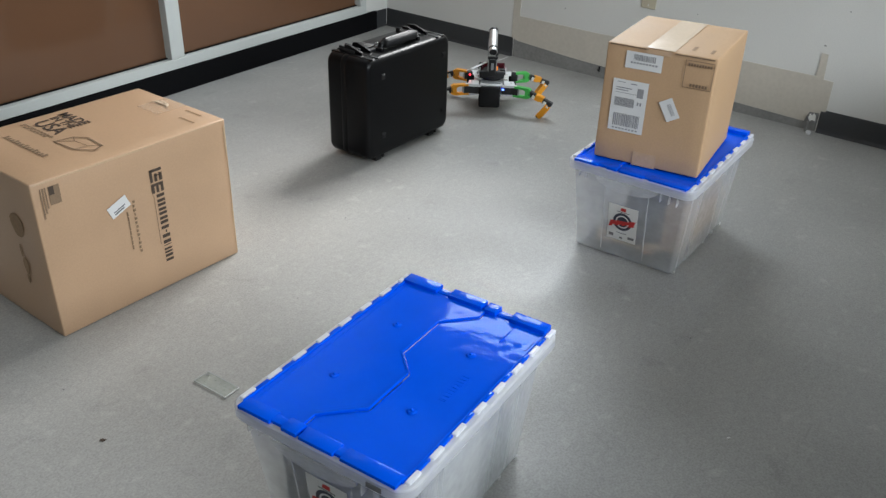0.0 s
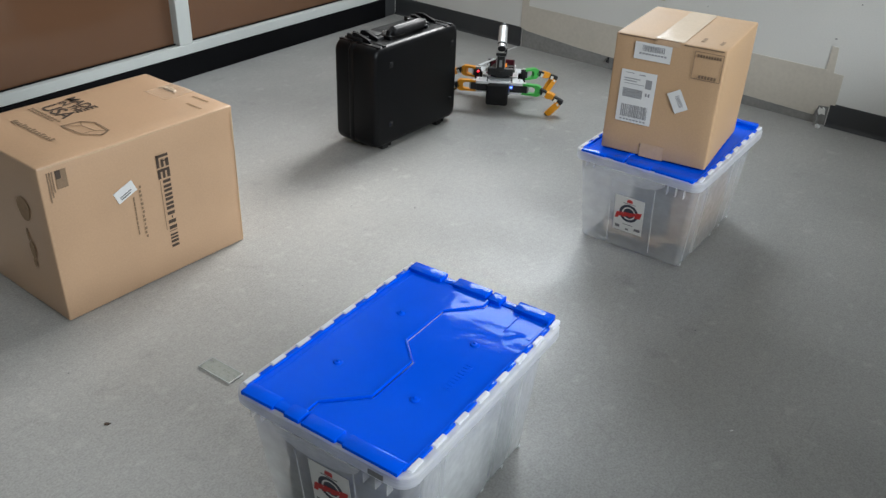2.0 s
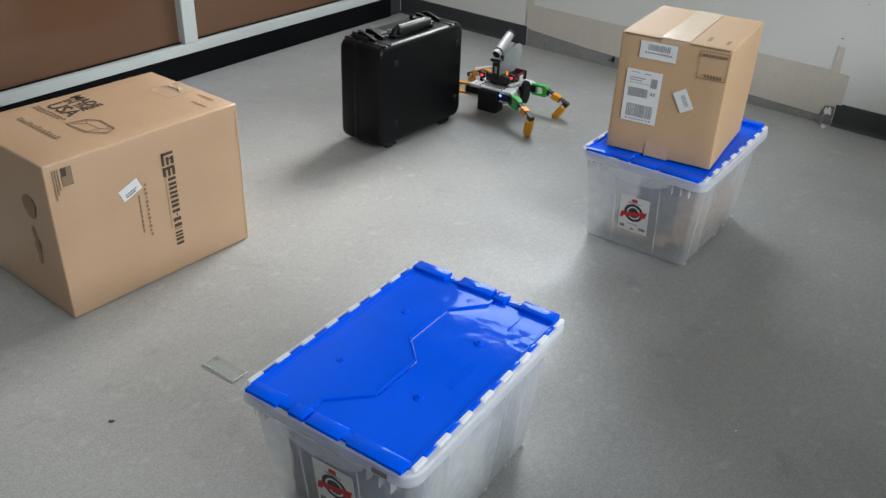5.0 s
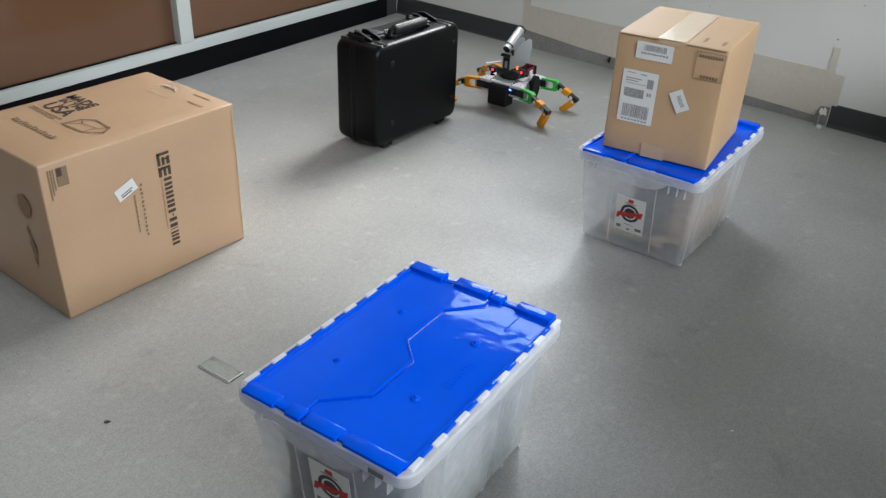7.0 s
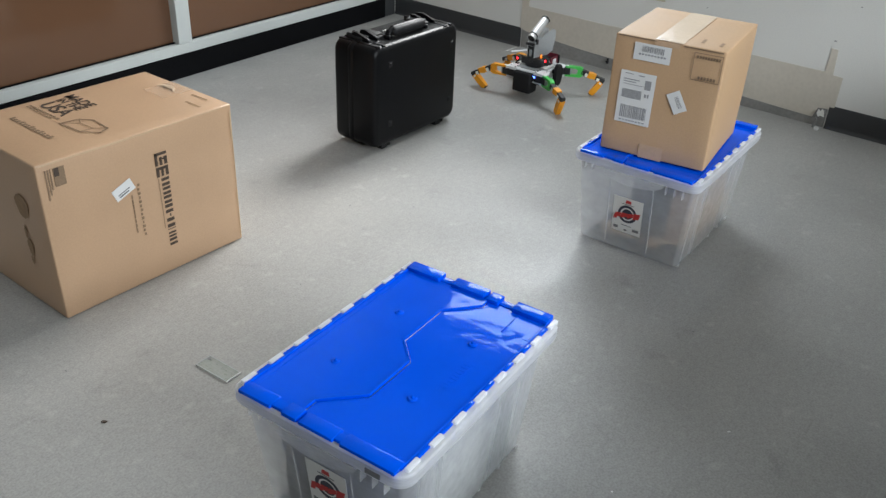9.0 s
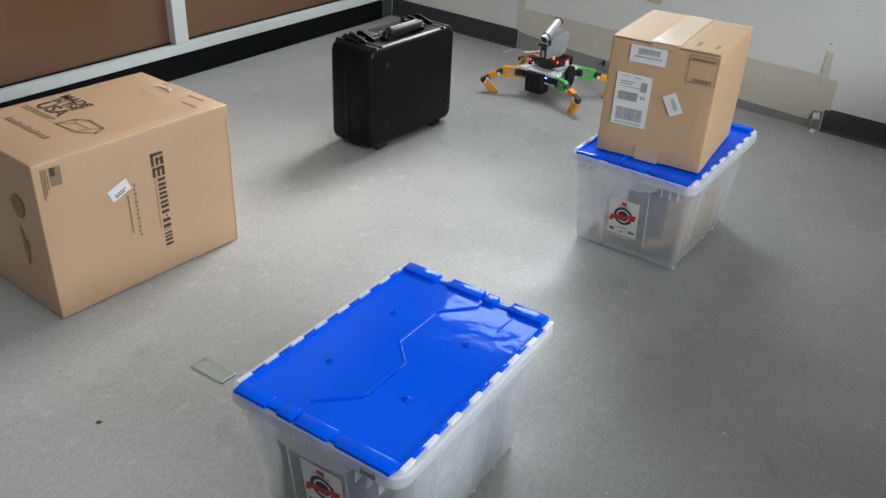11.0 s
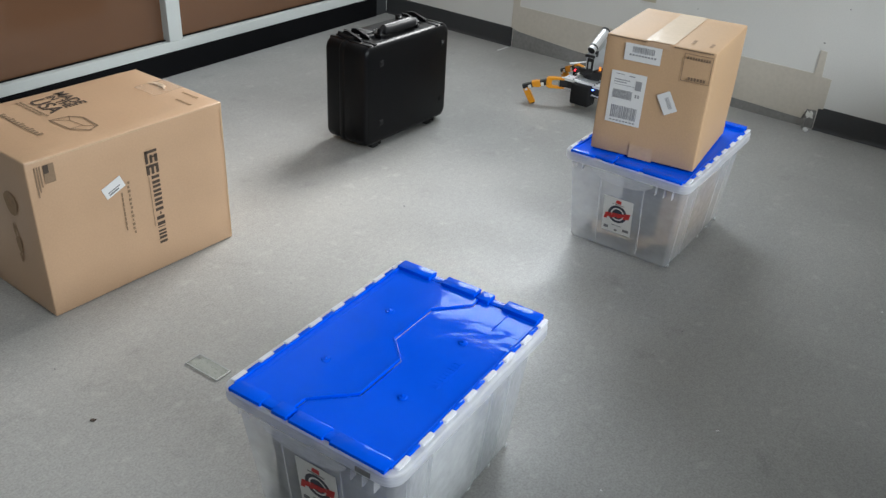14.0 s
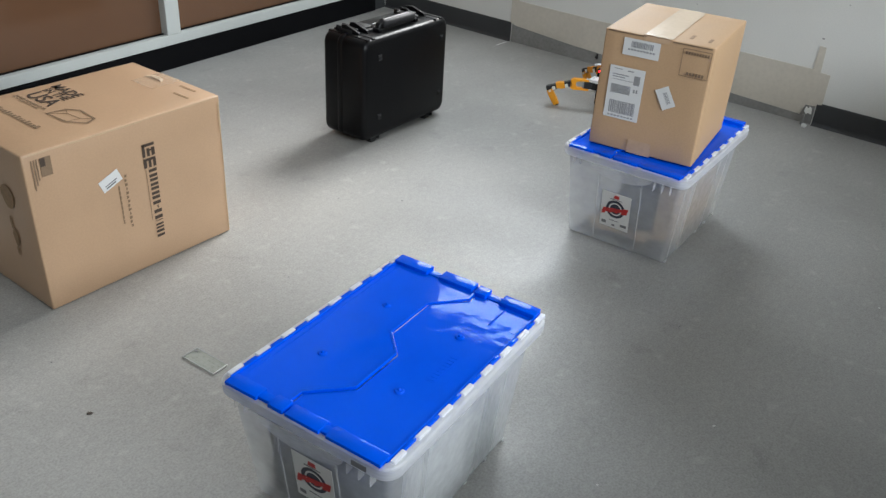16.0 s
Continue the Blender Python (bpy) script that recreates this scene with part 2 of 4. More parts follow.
def part(name, bm, mats, parent=None, label="", smooth=False, m=None):
    """Links a bmesh as one mesh object, under a thing or a part."""
    me = bpy.data.meshes.new(name)
    bm.to_mesh(me)
    bm.free()
    for mt in mats if isinstance(mats, (list, tuple)) else [mats]:
        me.materials.append(mt)
    if smooth:
        me.shade_smooth()
        me.set_sharp_from_angle(angle=radians(35))
    ob = new(name, me)
    ob.parent = parent
    if m is not None:
        ob.matrix_basis = m
    return tagged(ob, label)


def thing(name, m, label, category, group=""):
    ob = new(name)
    ob.empty_display_size = 0.05
    ob.matrix_basis = m
    return tagged(ob, label, category, group)


def plane_frame(origin, right, up):
    """A frame whose x and y run along right and up, z out of the surface."""
    r, u = Vector(right).normalized(), Vector(up).normalized()
    n = r.cross(u)
    return Matrix(((r.x, u.x, n.x, origin[0]), (r.y, u.y, n.y, origin[1]), (r.z, u.z, n.z, origin[2]), (0, 0, 0, 1)))


def print_bars(name, rects, mat, m, parent, label="", lift=0.0004):
    """Flat printed rectangles (a0, a1, b0, b1) on a surface frame."""
    bm = bmesh.new()
    for a0, a1, b0, b1 in rects:
        box(bm, a0, a1, b0, b1, 0, lift)
    ob = part(name, bm, mat, parent, label, m=m)
    return tagged(ob, kind="stuff") if len(rects) > 1 else ob


def lettering(name, text, size, mat, m, parent, label=""):
    cu = bpy.data.curves.new(name, "FONT")
    cu.body, cu.size, cu.extrude, cu.align_x, cu.offset = text, size, 0.0003, "CENTER", size * 0.010
    tmp = new(name + "_curve", cu)
    me = bpy.data.meshes.new_from_object(tmp.evaluated_get(bpy.context.evaluated_depsgraph_get()))
    bpy.data.objects.remove(tmp)
    me.materials.clear()
    me.materials.append(mat)
    ob = new(name, me)
    ob.parent, ob.matrix_basis = parent, m
    return tagged(ob, label)


def structure(name, bm, mats, label, m=None):
    return tagged(part(name, bm, mats, None, label, m=m), kind="structure")


# ---- the room ----
H = 2.95
bm = bmesh.new()
box(bm, -3.2, 4.2, -2.85, 3.4, -0.12, 0)
structure("floor", bm, FLOOR, "grey speckled sheet vinyl floor, scuffed and matt")
bm = bmesh.new()
box(bm, -3.2, 4.2, -2.85, 3.4, H, H + 0.1)
structure("ceiling", bm, CEIL, "plain grey-white ceiling")

# back wall with the high window, in its own frame
C0, C1 = -5.1, 0.893
WY0, WY1, WZ0, WZ1 = -0.80, 0.44, 1.20, 2.50
bm = bmesh.new()
box(bm, 0, 0.2, C0, WY0, 0, H)
box(bm, 0, 0.2, WY1, C1 + 0.2, 0, H)
box(bm, 0, 0.2, WY0, WY1, 0, WZ0)
box(bm, 0, 0.2, WY0, WY1, WZ1, H)
structure("wall_east", bm, PAINT, "off-white painted wall with scuffs and removed trim", WALL)

bm = bmesh.new()       # unpainted band where a base cabinet's trim was taken off
band = [(-0.035, 0.60), (0.006, 0.60), (0.006, 0.10), (-0.03, 0.088), (-0.20, 0.077), (-0.37, 0.066), (-0.55, 0.060), (-0.9, 0.052),
        (-1.23, 0.044), (-1.545, 0.034), (-1.56, 0.08), (-1.625, 0.085), (-1.625, 0.226), (-1.583, 0.229), (-1.578, 0.335), (-1.552, 0.337), (-1.549, 0.236), (-1.23, 0.236), (-0.5, 0.216), (-0.036, 0.218)]
prism(bm, band, 0, 0.004, m=Matrix(((0, 0, -1, 0), (1, 0, 0, 0), (0, 1, 0, 0), (0, 0, 0, 1))))
structure("bare_band", bm, BARE, "bare beige plaster band left unpainted where trim was removed", WALL)
bm = bmesh.new()
box(bm, -0.002, 0, -1.60, -0.005, 0, 0.10)
structure("wall_foot", bm, MIDGREY, "mottled grey strip along the wall's foot", WALL)
bm = bmesh.new()
cove = [(0, 0), (-0.016, 0), (-0.008, 0.006), (-0.0045, 0.016), (-0.004, 0.094), (-0.0025, 0.1), (0, 0.1)]
prism(bm, cove, 0.0, C1 - 0.0, m=Matrix(((1, 0, 0, 0), (0, 0, 1, 0), (0, 1, 0, 0), (0, 0, 0, 1))))
structure("baseboard_1", bm, BASE, "slate grey rubber cove baseboard", WALL)
bm = bmesh.new()
prism(bm, cove, -4.9, -1.605, m=Matrix(((1, 0, 0, 0), (0, 0, 1, 0), (0, 1, 0, 0), (0, 0, 0, 1))))
structure("baseboard_2", bm, BASE, "dark grey rubber cove baseboard, loose at its cut end", WALL)

win = tagged(thing("window_1", WALL, "high daylight window in the off-white wall", "window"), kind="structure")
for nm, y0, y1, z0, z1 in (("window_sill", WY0 - 0.04, WY1 + 0.04, WZ0 - 0.03, WZ0), ("window_head", WY0, WY1, WZ1 - 0.04, WZ1 - 0.001), ("window_jamb", WY0 + 0.001, WY0 + 0.04, WZ0 + 0.001, WZ1 - 0.041), ("window_jamb", WY1 - 0.04, WY1 - 0.001, WZ0 + 0.001, WZ1 - 0.041)):
    bm = bmesh.new()
    box(bm, -0.03 if nm == "window_sill" else 0.09, -0.002 if nm == "window_sill" else 0.16, y0, y1, z0, z1, bevel=0.004)
    part(nm, bm, FRAME, win)

# left wall: low glazing with white frame, dark base beneath
L = 3.158
GX0, GX1, GZ0, GZ1 = 0.55, 3.70, 0.110, 2.15
bm = bmesh.new()
box(bm, -3.2, GX0, L, L + 0.2, 0, H)
box(bm, GX1, 4.2, L, L + 0.2, 0, H)
box(bm, GX0, GX1, L, L + 0.2, 0, GZ0)
box(bm, GX0, GX1, L, L + 0.2, GZ1, H)
structure("wall_north", bm, PAINT, "off-white painted wall with low glazing")
bm = bmesh.new()
box(bm, -3.0, 3.797, L - 0.018, L - 0.001, 0, 0.106, bevel=0.003)
structure("baseboard_3", bm, BLACKBASE, "black base strip under the window frame")
bm = bmesh.new()
box(bm, 3.800, 3.895, L - 0.008, L - 0.001, 0, 0.10, bevel=0.002)
structure("baseboard_4", bm, BASE, "short slate grey rubber baseboard in the corner")
win = tagged(thing("window_2", pose(0, L, 0), "low window with white frame and brown panes", "window"), kind="structure")
def bar(nm, x0, x1, z0, z1, y0=-0.022, y1=0.05):
    b = bmesh.new()
    box(b, x0, x1, y0, y1, z0, z1, bevel=0.003)
    return part(nm, b, FRAME, win)
bar("bottom_rail", GX0, GX1, GZ0, GZ0 + 0.046)
bar("top_rail", GX0, GX1, GZ1 - 0.05, GZ1)
for x in (GX0, 2.346, GX1 - 0.05):
    w = 0.073 if x == 2.346 else 0.05
    bar("mullion", x, x + w, GZ0 + 0.046, GZ1 - 0.05)
for x0, x1 in ((GX0 + 0.05, 2.346), (2.419, GX1 - 0.05)):
    b = bmesh.new()
    box(b, x0, x1, 0.020, 0.028, GZ0 + 0.046, GZ1 - 0.05)
    part("pane", b, PANE, win, "dark brown tinted pane")
    b = bmesh.new()
    for i in range(2):
        box(b, x0, x1, 0.006, 0.012, GZ0 + 0.046 + 0.004 * i, GZ0 + 0.048 + 0.004 * i)
    part("gasket", b, BLACKBASE, win)

# unseen walls behind the camera, made grey so that they bounce less light
bm = bmesh.new()
box(bm, -3.3, -3.2, -2.85, 3.4, 0, H)
structure("wall_west", bm, GREYPAINT, "plain grey painted wall")
bm = bmesh.new()
box(bm, -3.2, -0.1, -2.85, -2.65, 0, H)
box(bm, 2.3, 4.2, -2.85, -2.65, 0, H)
box(bm, -0.1, 2.3, -2.85, -2.65, 0, 1.2)
box(bm, -0.1, 2.3, -2.85, -2.65, 2.5, H)
structure("wall_south", bm, GREYPAINT, "plain grey painted wall with a window opening")
# unseen low wall, added to keep the south daylight off the right floor
bm = bmesh.new()
box(bm, -1.2, 3.72, -0.22, -0.13, 0, 0.53)
structure("shade_wall", bm, BASE, "unseen low dark wall, added to shade the floor")

# dark rubs on the wall
bm = bmesh.new()
for y, z, w, h in ((-1.556, 0.368, 0.012, 0.006), (-1.62, 0.520, 0.007, 0.005), (-0.985, 0.395, 0.006, 0.004), (-0.30, 0.305, 0.010, 0.004)):
    prism(bm, [(y - w / 2, z - h * 0.3), (y + w * 0.2, z - h / 2), (y + w / 2, z + h * 0.1), (y + w * 0.1, z + h / 2), (y - w * 0.4, z + h * 0.3)], 0, 0.001, m=Matrix(((0, 0, -1, 0), (1, 0, 0, 0), (0, 1, 0, 0), (0, 0, 0, 1))))
tagged(structure("wall_scuffs", bm, MIDGREY, "small dark rubs on the painted wall", WALL), kind="stuff")

# wall plate
plate = thing("wall_plate", WALL @ pose(0, -0.743, 0.439, 0, 0, 0), "beige blank electrical cover plate on the wall", "wall plate")
bm = bmesh.new()
box(bm, -0.007, -0.0005, -0.037, 0.037, -0.058, 0.058, bevel=0.003)
part("cover", bm, material("ivory_plastic", (0.55, 0.50, 0.38), 0.4), plate)
for z in (-0.042, 0.042):
    bm = bmesh.new()
    tube(bm, (-0.0085, 0, z), (-0.006, 0, z), 0.0035, n=10)
    part("screw", bm, SILVER, plate)


# ---- storage bins ----
SEAM = [(-0.262, 0.036), (-0.250, 0.045), (-0.216, 0.045), (-0.148, -0.025), (-0.021, -0.025), (0.030, 0.025), (0.158, 0.025), (0.225, -0.038), (0.262, -0.036)]
LIDZ = 0.3125


def half_lid(parent, side):
    """One leaf of the folding lid, y > 0 for side 1, meeting the other along the zigzag seam."""
    gap = 0.0014 * side
    seam = [(x, y + gap) for x, y in SEAM]
    edge = 0.180 * side
    bm = bmesh.new()
    prism(bm, seam + [(0.262, edge), (-0.262, edge)], LIDZ - 0.004, LIDZ + (0.0012 if side > 0 else 0), bevel=0.0006)
    if side > 0:        # raised lip that overlaps the seam
        prism(bm, seam + [(x, y + 0.006) for x, y in seam[::-1]], LIDZ + 0.0012, LIDZ + 0.0026, bevel=0.0006)
    # step along the hinge and a groove line
    box(bm, -0.262, 0.262, min(edge, edge - 0.005 * side), max(edge, edge - 0.005 * side), LIDZ, LIDZ + (0.005 if side > 0 else 0.0022), bevel=0.001)
    if side > 0:
        box(bm, -0.250, 0.250, edge - 0.018, edge - 0.015, LIDZ, LIDZ + 0.0022, bevel=0.0008)
    ob = part("lid_leaf", bm, BLUE, parent, "glossy blue plastic lid leaf")
    if side > 0:        # this leaf lies a little proud at the seam
        ob.matrix_basis = Matrix.Translation((0, 0.18, LIDZ)) @ pose(0, 0, 0, -0.7) @ Matrix.Translation((0, -0.18, -LIDZ))
    # end tabs
    for x0, x1 in ((-0.279, -0.247), (0.247, 0.279)):
        if side > 0:
            spans = ((0.100, 0.178), (0.038, 0.073)) if x0 < 0 else ((0.092, 0.180), (-0.026, 0.060))
        else:
            spans = ((-0.045, 0.033), (-0.178, -0.060)) if x0 < 0 else ((-0.061, -0.031), (-0.180, -0.095))
        for y0, y1 in spans:
            b = bmesh.new()
            box(b, x0, x1, y0, y1, LIDZ - 0.012, LIDZ + (0.0045 if x0 < 0 else 0.010), bevel=0.0022, segs=2)
            part("end_tab", b, BLUE, ob, smooth=True)
        b = bmesh.new()
        box(b, x0 + 0.006, x1 - 0.006, min(SEAM[0][1] + gap, edge) + 0.002, max(SEAM[0][1] + gap, edge) - 0.002, LIDZ - 0.006, LIDZ + 0.003, bevel=0.002)
        part("end_flange", b, BLUE, ob, smooth=True)
    # hinge knuckles
    x = -0.222
    while x < 0.24:
        b = bmesh.new()
        box(b, x, x + 0.034, min(edge, edge + (0.011 if side > 0 else 0.0075) * side), max(edge, edge + 0.009 * side), LIDZ - 0.006, LIDZ + (0.0025 if side > 0 else 0.0015), bevel=0.0018)
        part("knuckle", b, BLUE, ob, smooth=True)
        x += 0.0715
    # stacking dimples
    for x in (-0.107, 0.099):
        b = bmesh.new()
        bmesh.ops.create_cone(b, cap_ends=True, segments=20, radius1=0.0100, radius2=0.0075, depth=0.003, matrix=Matrix.Translation((x, 0.091 * side, LIDZ + 0.0025)))
        bmesh.ops.create_uvsphere(b, u_segments=10, v_segments=6, radius=0.0036, matrix=Matrix.Translation((x, 0.091 * side, LIDZ + 0.0042)))
        part("dimple", b, BLUE, ob, smooth=True)
    if side < 0:        # a raised crease and the panel beyond it, sprung up towards the far end
        b = bmesh.new()
        box(b, 0.172, 0.247, -0.1160, -0.1140, LIDZ - 0.001, LIDZ + 0.0020, bevel=0.0008)
        part("crease", b, BLUE, ob)
        b = bmesh.new()
        box(b, 0.176, 0.247, -0.058, 0.0, -0.004, 0.0, bevel=0.0006, m=pose(0, -0.1162, LIDZ + 0.0006, -2.6, 0.8, 0))
        part("corner_panel", b, BLUE, ob)
        b = bmesh.new()
        box(b, -0.05, 0.045, -0.128, -0.110, LIDZ, LIDZ + 0.0006)
        for i in range(9):
            box(b, -0.046 + i * 0.010, -0.040 + i * 0.010, -0.126, -0.112, LIDZ + 0.0006, LIDZ + 0.0012)
        part("embossed_mark", b, BLUE, ob)
    return ob


def label_card(parent, y, z):
    """The white paper card on a bin's end with a round emblem; the words are plain shapes."""
    tilt = math.atan(0.0335 / 0.285)
    xs = -0.2285 - z * 0.0335 / 0.285
    f = plane_frame((xs - 0.0034, y, z), (0, -1, 0), (-math.sin(tilt), 0, math.cos(tilt)))
    bm = bmesh.new()
    box(bm, -0.048, 0.048, -0.062, 0.062, 0, 0.0008)
    ob = part("label_card", bm, PAPER, parent, "white paper card with a red and navy emblem", m=f)
    up = Matrix.Translation((0, 0, 0.0009))
    bm = bmesh.new()
    ring = [(0.031 * math.cos(a), 0.006 + 0.031 * math.sin(a)) for a in np.linspace(0, 2 * math.pi, 25)[:-1]]
    inner = [(x * 0.72, 0.006 + (y2 - 0.006) * 0.72) for x, y2 in ring]
    for i in range(24):
        j = (i + 1) % 24
        bm.faces.new([bm.verts.new((*p, 0)) for p in (ring[i], ring[j], inner[j], inner[i])])
    for i in range(24):
        j = (i + 1) % 24
        bm.faces.new([bm.verts.new((0, 0.006, 0))] + [bm.verts.new((p[0] * 0.8, 0.006 + (p[1] - 0.006) * 0.8, 0)) for p in (inner[i], inner[j])])
    part("emblem_ring", bm, NAVYINK, ob, m=up)
    bm = bmesh.new()
    sl = 0.20
    for x0, x1, h, d in ((-0.041, -0.030, 0.022, -0.002), (-0.0285, -0.019, 0.015, 0.001), (-0.018, -0.009, 0.018, 0.0), (-0.008, 0.001, 0.014, 0.001), (0.002, 0.012, 0.016, -0.001),
                         (0.013, 0.021, 0.014, 0.001), (0.022, 0.041, 0.021, -0.001), (-0.040, 0.036, 0.006, 0.0)):
        c0, c1 = 0.002 + d + sl * x0, 0.002 + d + sl * x1
        prism(bm, [(x0 - 0.003, c0 - h / 2), (x1 - 0.003, c1 - h / 2), (x1 + 0.002, c1 + h / 2), (x0 + 0.002, c0 + h / 2)], 0.0006, 0.0012 + 0.0002 * (h < 0.01))
    box(bm, -0.009, 0.009, 0.044, 0.050, 0, 0.0008)
    box(bm, -0.007, 0.009, 0.050, 0.055, 0, 0.0008)
    tagged(part("emblem_banner", bm, REDINK, ob, m=up), kind="stuff")
    bm = bmesh.new()
    for x0, x1, y0, y1 in ((-0.041, -0.026, -0.052, -0.042), (0.022, 0.042, -0.050, -0.041), (-0.006, 0.004, -0.055, -0.049), (-0.016, 0.016, -0.036, -0.034), (-0.020, 0.020, 0.039, 0.041)):
        box(bm, x0, x1, y0, y1, 0, 0.0006)
    tagged(part("small_print", bm, GREYINK, ob, m=up), kind="stuff")


def storage_bin(m, label, label_y, label_z):
    ob = thing("storage_bin", m, label, "storage bin", "flip-lid storage bins")
    bx, by, tx, ty = 0.2300, 0.165, 0.264, 0.184
    mid = -0.0125       # the tub stands a little towards its labelled end
    bm = bmesh.new()
    at = lambda z, inset: [(x + mid, y, z) for x, y, z in rounded(bx + mid + (tx - bx) * z / 0.285 - inset, by + (ty - by) * z / 0.285 - inset, 0.014 - min(inset, 0.006), z)]
    loft(bm, [at(0.006, 0.004), at(0.012, 0.0), at(0.10, 0), at(0.20, 0), at(0.292, 0), at(0.292, 0.0026), at(0.20, 0.0026), at(0.10, 0.0026), at(0.014, 0.0026)])
    part("body", bm, CLEAR, ob, "milky see-through plastic tub", smooth=True)
    bm = bmesh.new()      # rolled rim
    loops = [rounded(tx - 0.003, ty - 0.003, 0.03, 0.289), rounded(tx + 0.015, ty + 0.016, 0.032, 0.282), rounded(tx + 0.018, ty + 0.018, 0.033, 0.288),
             rounded(tx + 0.018, ty + 0.018, 0.033, 0.307), rounded(tx + 0.015, ty + 0.015, 0.032, 0.3105), rounded(tx + 0.0, ty - 0.006, 0.03, 0.3085), rounded(tx - 0.004, ty - 0.008, 0.03, 0.2895)]
    loft(bm, loops + [loops[0]], False, False)
    bmesh.ops.remove_doubles(bm, verts=bm.verts[:], dist=1e-5)
    part("rim", bm, RIM, ob, "thick clear plastic rim", smooth=True)
    for s in (-1, 1):     # clear hinge knuckles between the blue ones
        x = -0.2585
        while x < 0.25:
            bm = bmesh.new()
            box(bm, x, x + 0.0355, min(0.182 * s, 0.193 * s), max(0.182 * s, (0.193 if s > 0 else 0.1905) * s), 0.304, 0.3175 if s > 0 else 0.3150, bevel=0.0025)
            part("hinge_knuckle", bm, KNUCKLE, ob)
            x += 0.0715
        # moulded side panels and ribs
        for x0, x1, proud in ((-0.212, -0.158, 0.003), (-0.148, 0.041, 0.0075), (0.051, 0.122, 0.005), (0.131, 0.190, 0.003)):
            bm = bmesh.new()
            for z0, z1 in ((0.018, 0.268),):
                pts = [(x0 - 0.0 , z0), (x1, z0), (x1 + 0.012 * (1 if x1 > 0 else 0.4), z1), (x0 + 0.012 * (1 if x0 > 0 else -0.4), z1)]
                yb = lambda z: (by + (ty - by) * z / 0.285)
                low = [bm.verts.new((x, s * (yb(z) - 0.001), z)) for x, z in pts]
                out = [bm.verts.new((x + (0.004 if i in (0, 3) else -0.004), s * (yb(z) + proud), z + (0.004 if i < 2 else -0.006))) for i, (x, z) in enumerate(pts)]
                fs = [bm.faces.new(out)] + [bm.faces.new((low[i], low[(i + 1) % 4], out[(i + 1) % 4], out[i])) for i in range(4)]
                bmesh.ops.recalc_face_normals(bm, faces=fs)
                for f in fs[1:]:
                    f.material_index = 1
            part("side_rib", bm, [CLEAR, RIBEDGE], ob)
    for s in (-1, 1):     # curved hand grips and short ribs under the rim at the ends
        bm = bmesh.new()
        n = 14
        pts = [(0.10 * math.cos(math.pi * i / n), 0.283 - 0.034 * math.sin(math.pi * i / n)) for i in range(n + 1)]
        prism(bm, pts, 0, 0.003, m=plane_frame((s * 0.279, 0, 0), (0, s, 0), (0, 0, 1)))
        part("hand_grip", bm, CLEAR, ob)
        for y in (-0.155, -0.13, -0.104, 0.135, 0.158):
            bm = bmesh.new()
            box(bm, min(s * 0.258, s * 0.277), max(s * 0.258, s * 0.277), y - 0.0012, y + 0.0012, 0.262 if y > 0 else 0.252, 0.285)
            part("grip_rib", bm, CLEAR, ob)
        for y in (-0.065, 0.075):
            bm = bmesh.new()
            box(bm, -0.003, 0.001, -0.0025, 0.0025, 0.02, 0.25, bevel=0.002, m=pose(s * 0.2285, y, 0, 0, s * 6.7, 0) if s > 0 else pose(-0.2285, y, 0, 0, -6.7, 0) @ Matrix.Diagonal((1, 1, 1, 1)))
            part("end_rib", bm, CLEAR, ob)
    for s in (-1, 1):
        for x in (-0.205, 0.041, 0.122, 0.198):
            bm = bmesh.new()
            box(bm, x - 0.006, x + 0.004, min(s * 0.150, s * 0.167), max(s * 0.150, s * 0.167), 0.0, 0.0105, bevel=0.002)
            part("foot", bm, RIM, ob)
    label_card(ob, label_y, label_z)
    half_lid(ob, 1)
    half_lid(ob, -1)
    return ob


NEAR = pose(1.059, 0.8157, 0, 0, 0, 2.41)
FAR = pose(2.4538, 0.8542, 0, 0, 0, 0.1)
near_bin = storage_bin(NEAR, "clear plastic storage bin, blue folding lid, packed with white film", -0.007, 0.150)
# the rim is uncut; a dark plate paints in the shade of a slot
bm = bmesh.new()
box(bm, -0.2835, -0.2815, -0.152, -0.120, 0.289, 0.300)
part("slot_shade", bm, GREYINK, near_bin, "dark plate on the rim, painted as a slot's shade")
storage_bin(FAR, "clear plastic storage bin with blue folding lid, under a carton", 0.008, 0.134)

# what the bins hold
def crumple(name, x0, x1, y0, y1, h, slope, size, mat, label, category, seed):
    """A soft bundle filling part of a bin, its top sloping down along x."""
    bm = bmesh.new()
    box(bm, x0, x1, y0, y1, 0.016, 0.016 + h)
    bmesh.ops.subdivide_edges(bm, edges=bm.edges[:], cuts=9, use_grid_fill=True)
    for v in bm.verts:
        c = v.co.copy()
        k = Vector((seed * 3.1, seed * 1.7, 0))
        c.z -= slope * (c.x - x0) / (x1 - x0) * (c.z - 0.016) / h
        w = 1 if c.z > 0.02 else 0.2
        f = c * 16 + k
        v.co = c + Vector((noise.noise(f), noise.noise(f + Vector((7, 0, 0))), noise.noise(f + Vector((0, 9, 0))))) * size * w + Vector((1, 1, 1)) * (0.35 * size * noise.noise(c * 48 + k))
        v.co.z = max(v.co.z, 0.0155)
    tagged(part(name, bm, mat, None, label, smooth=True, m=NEAR), category=category)


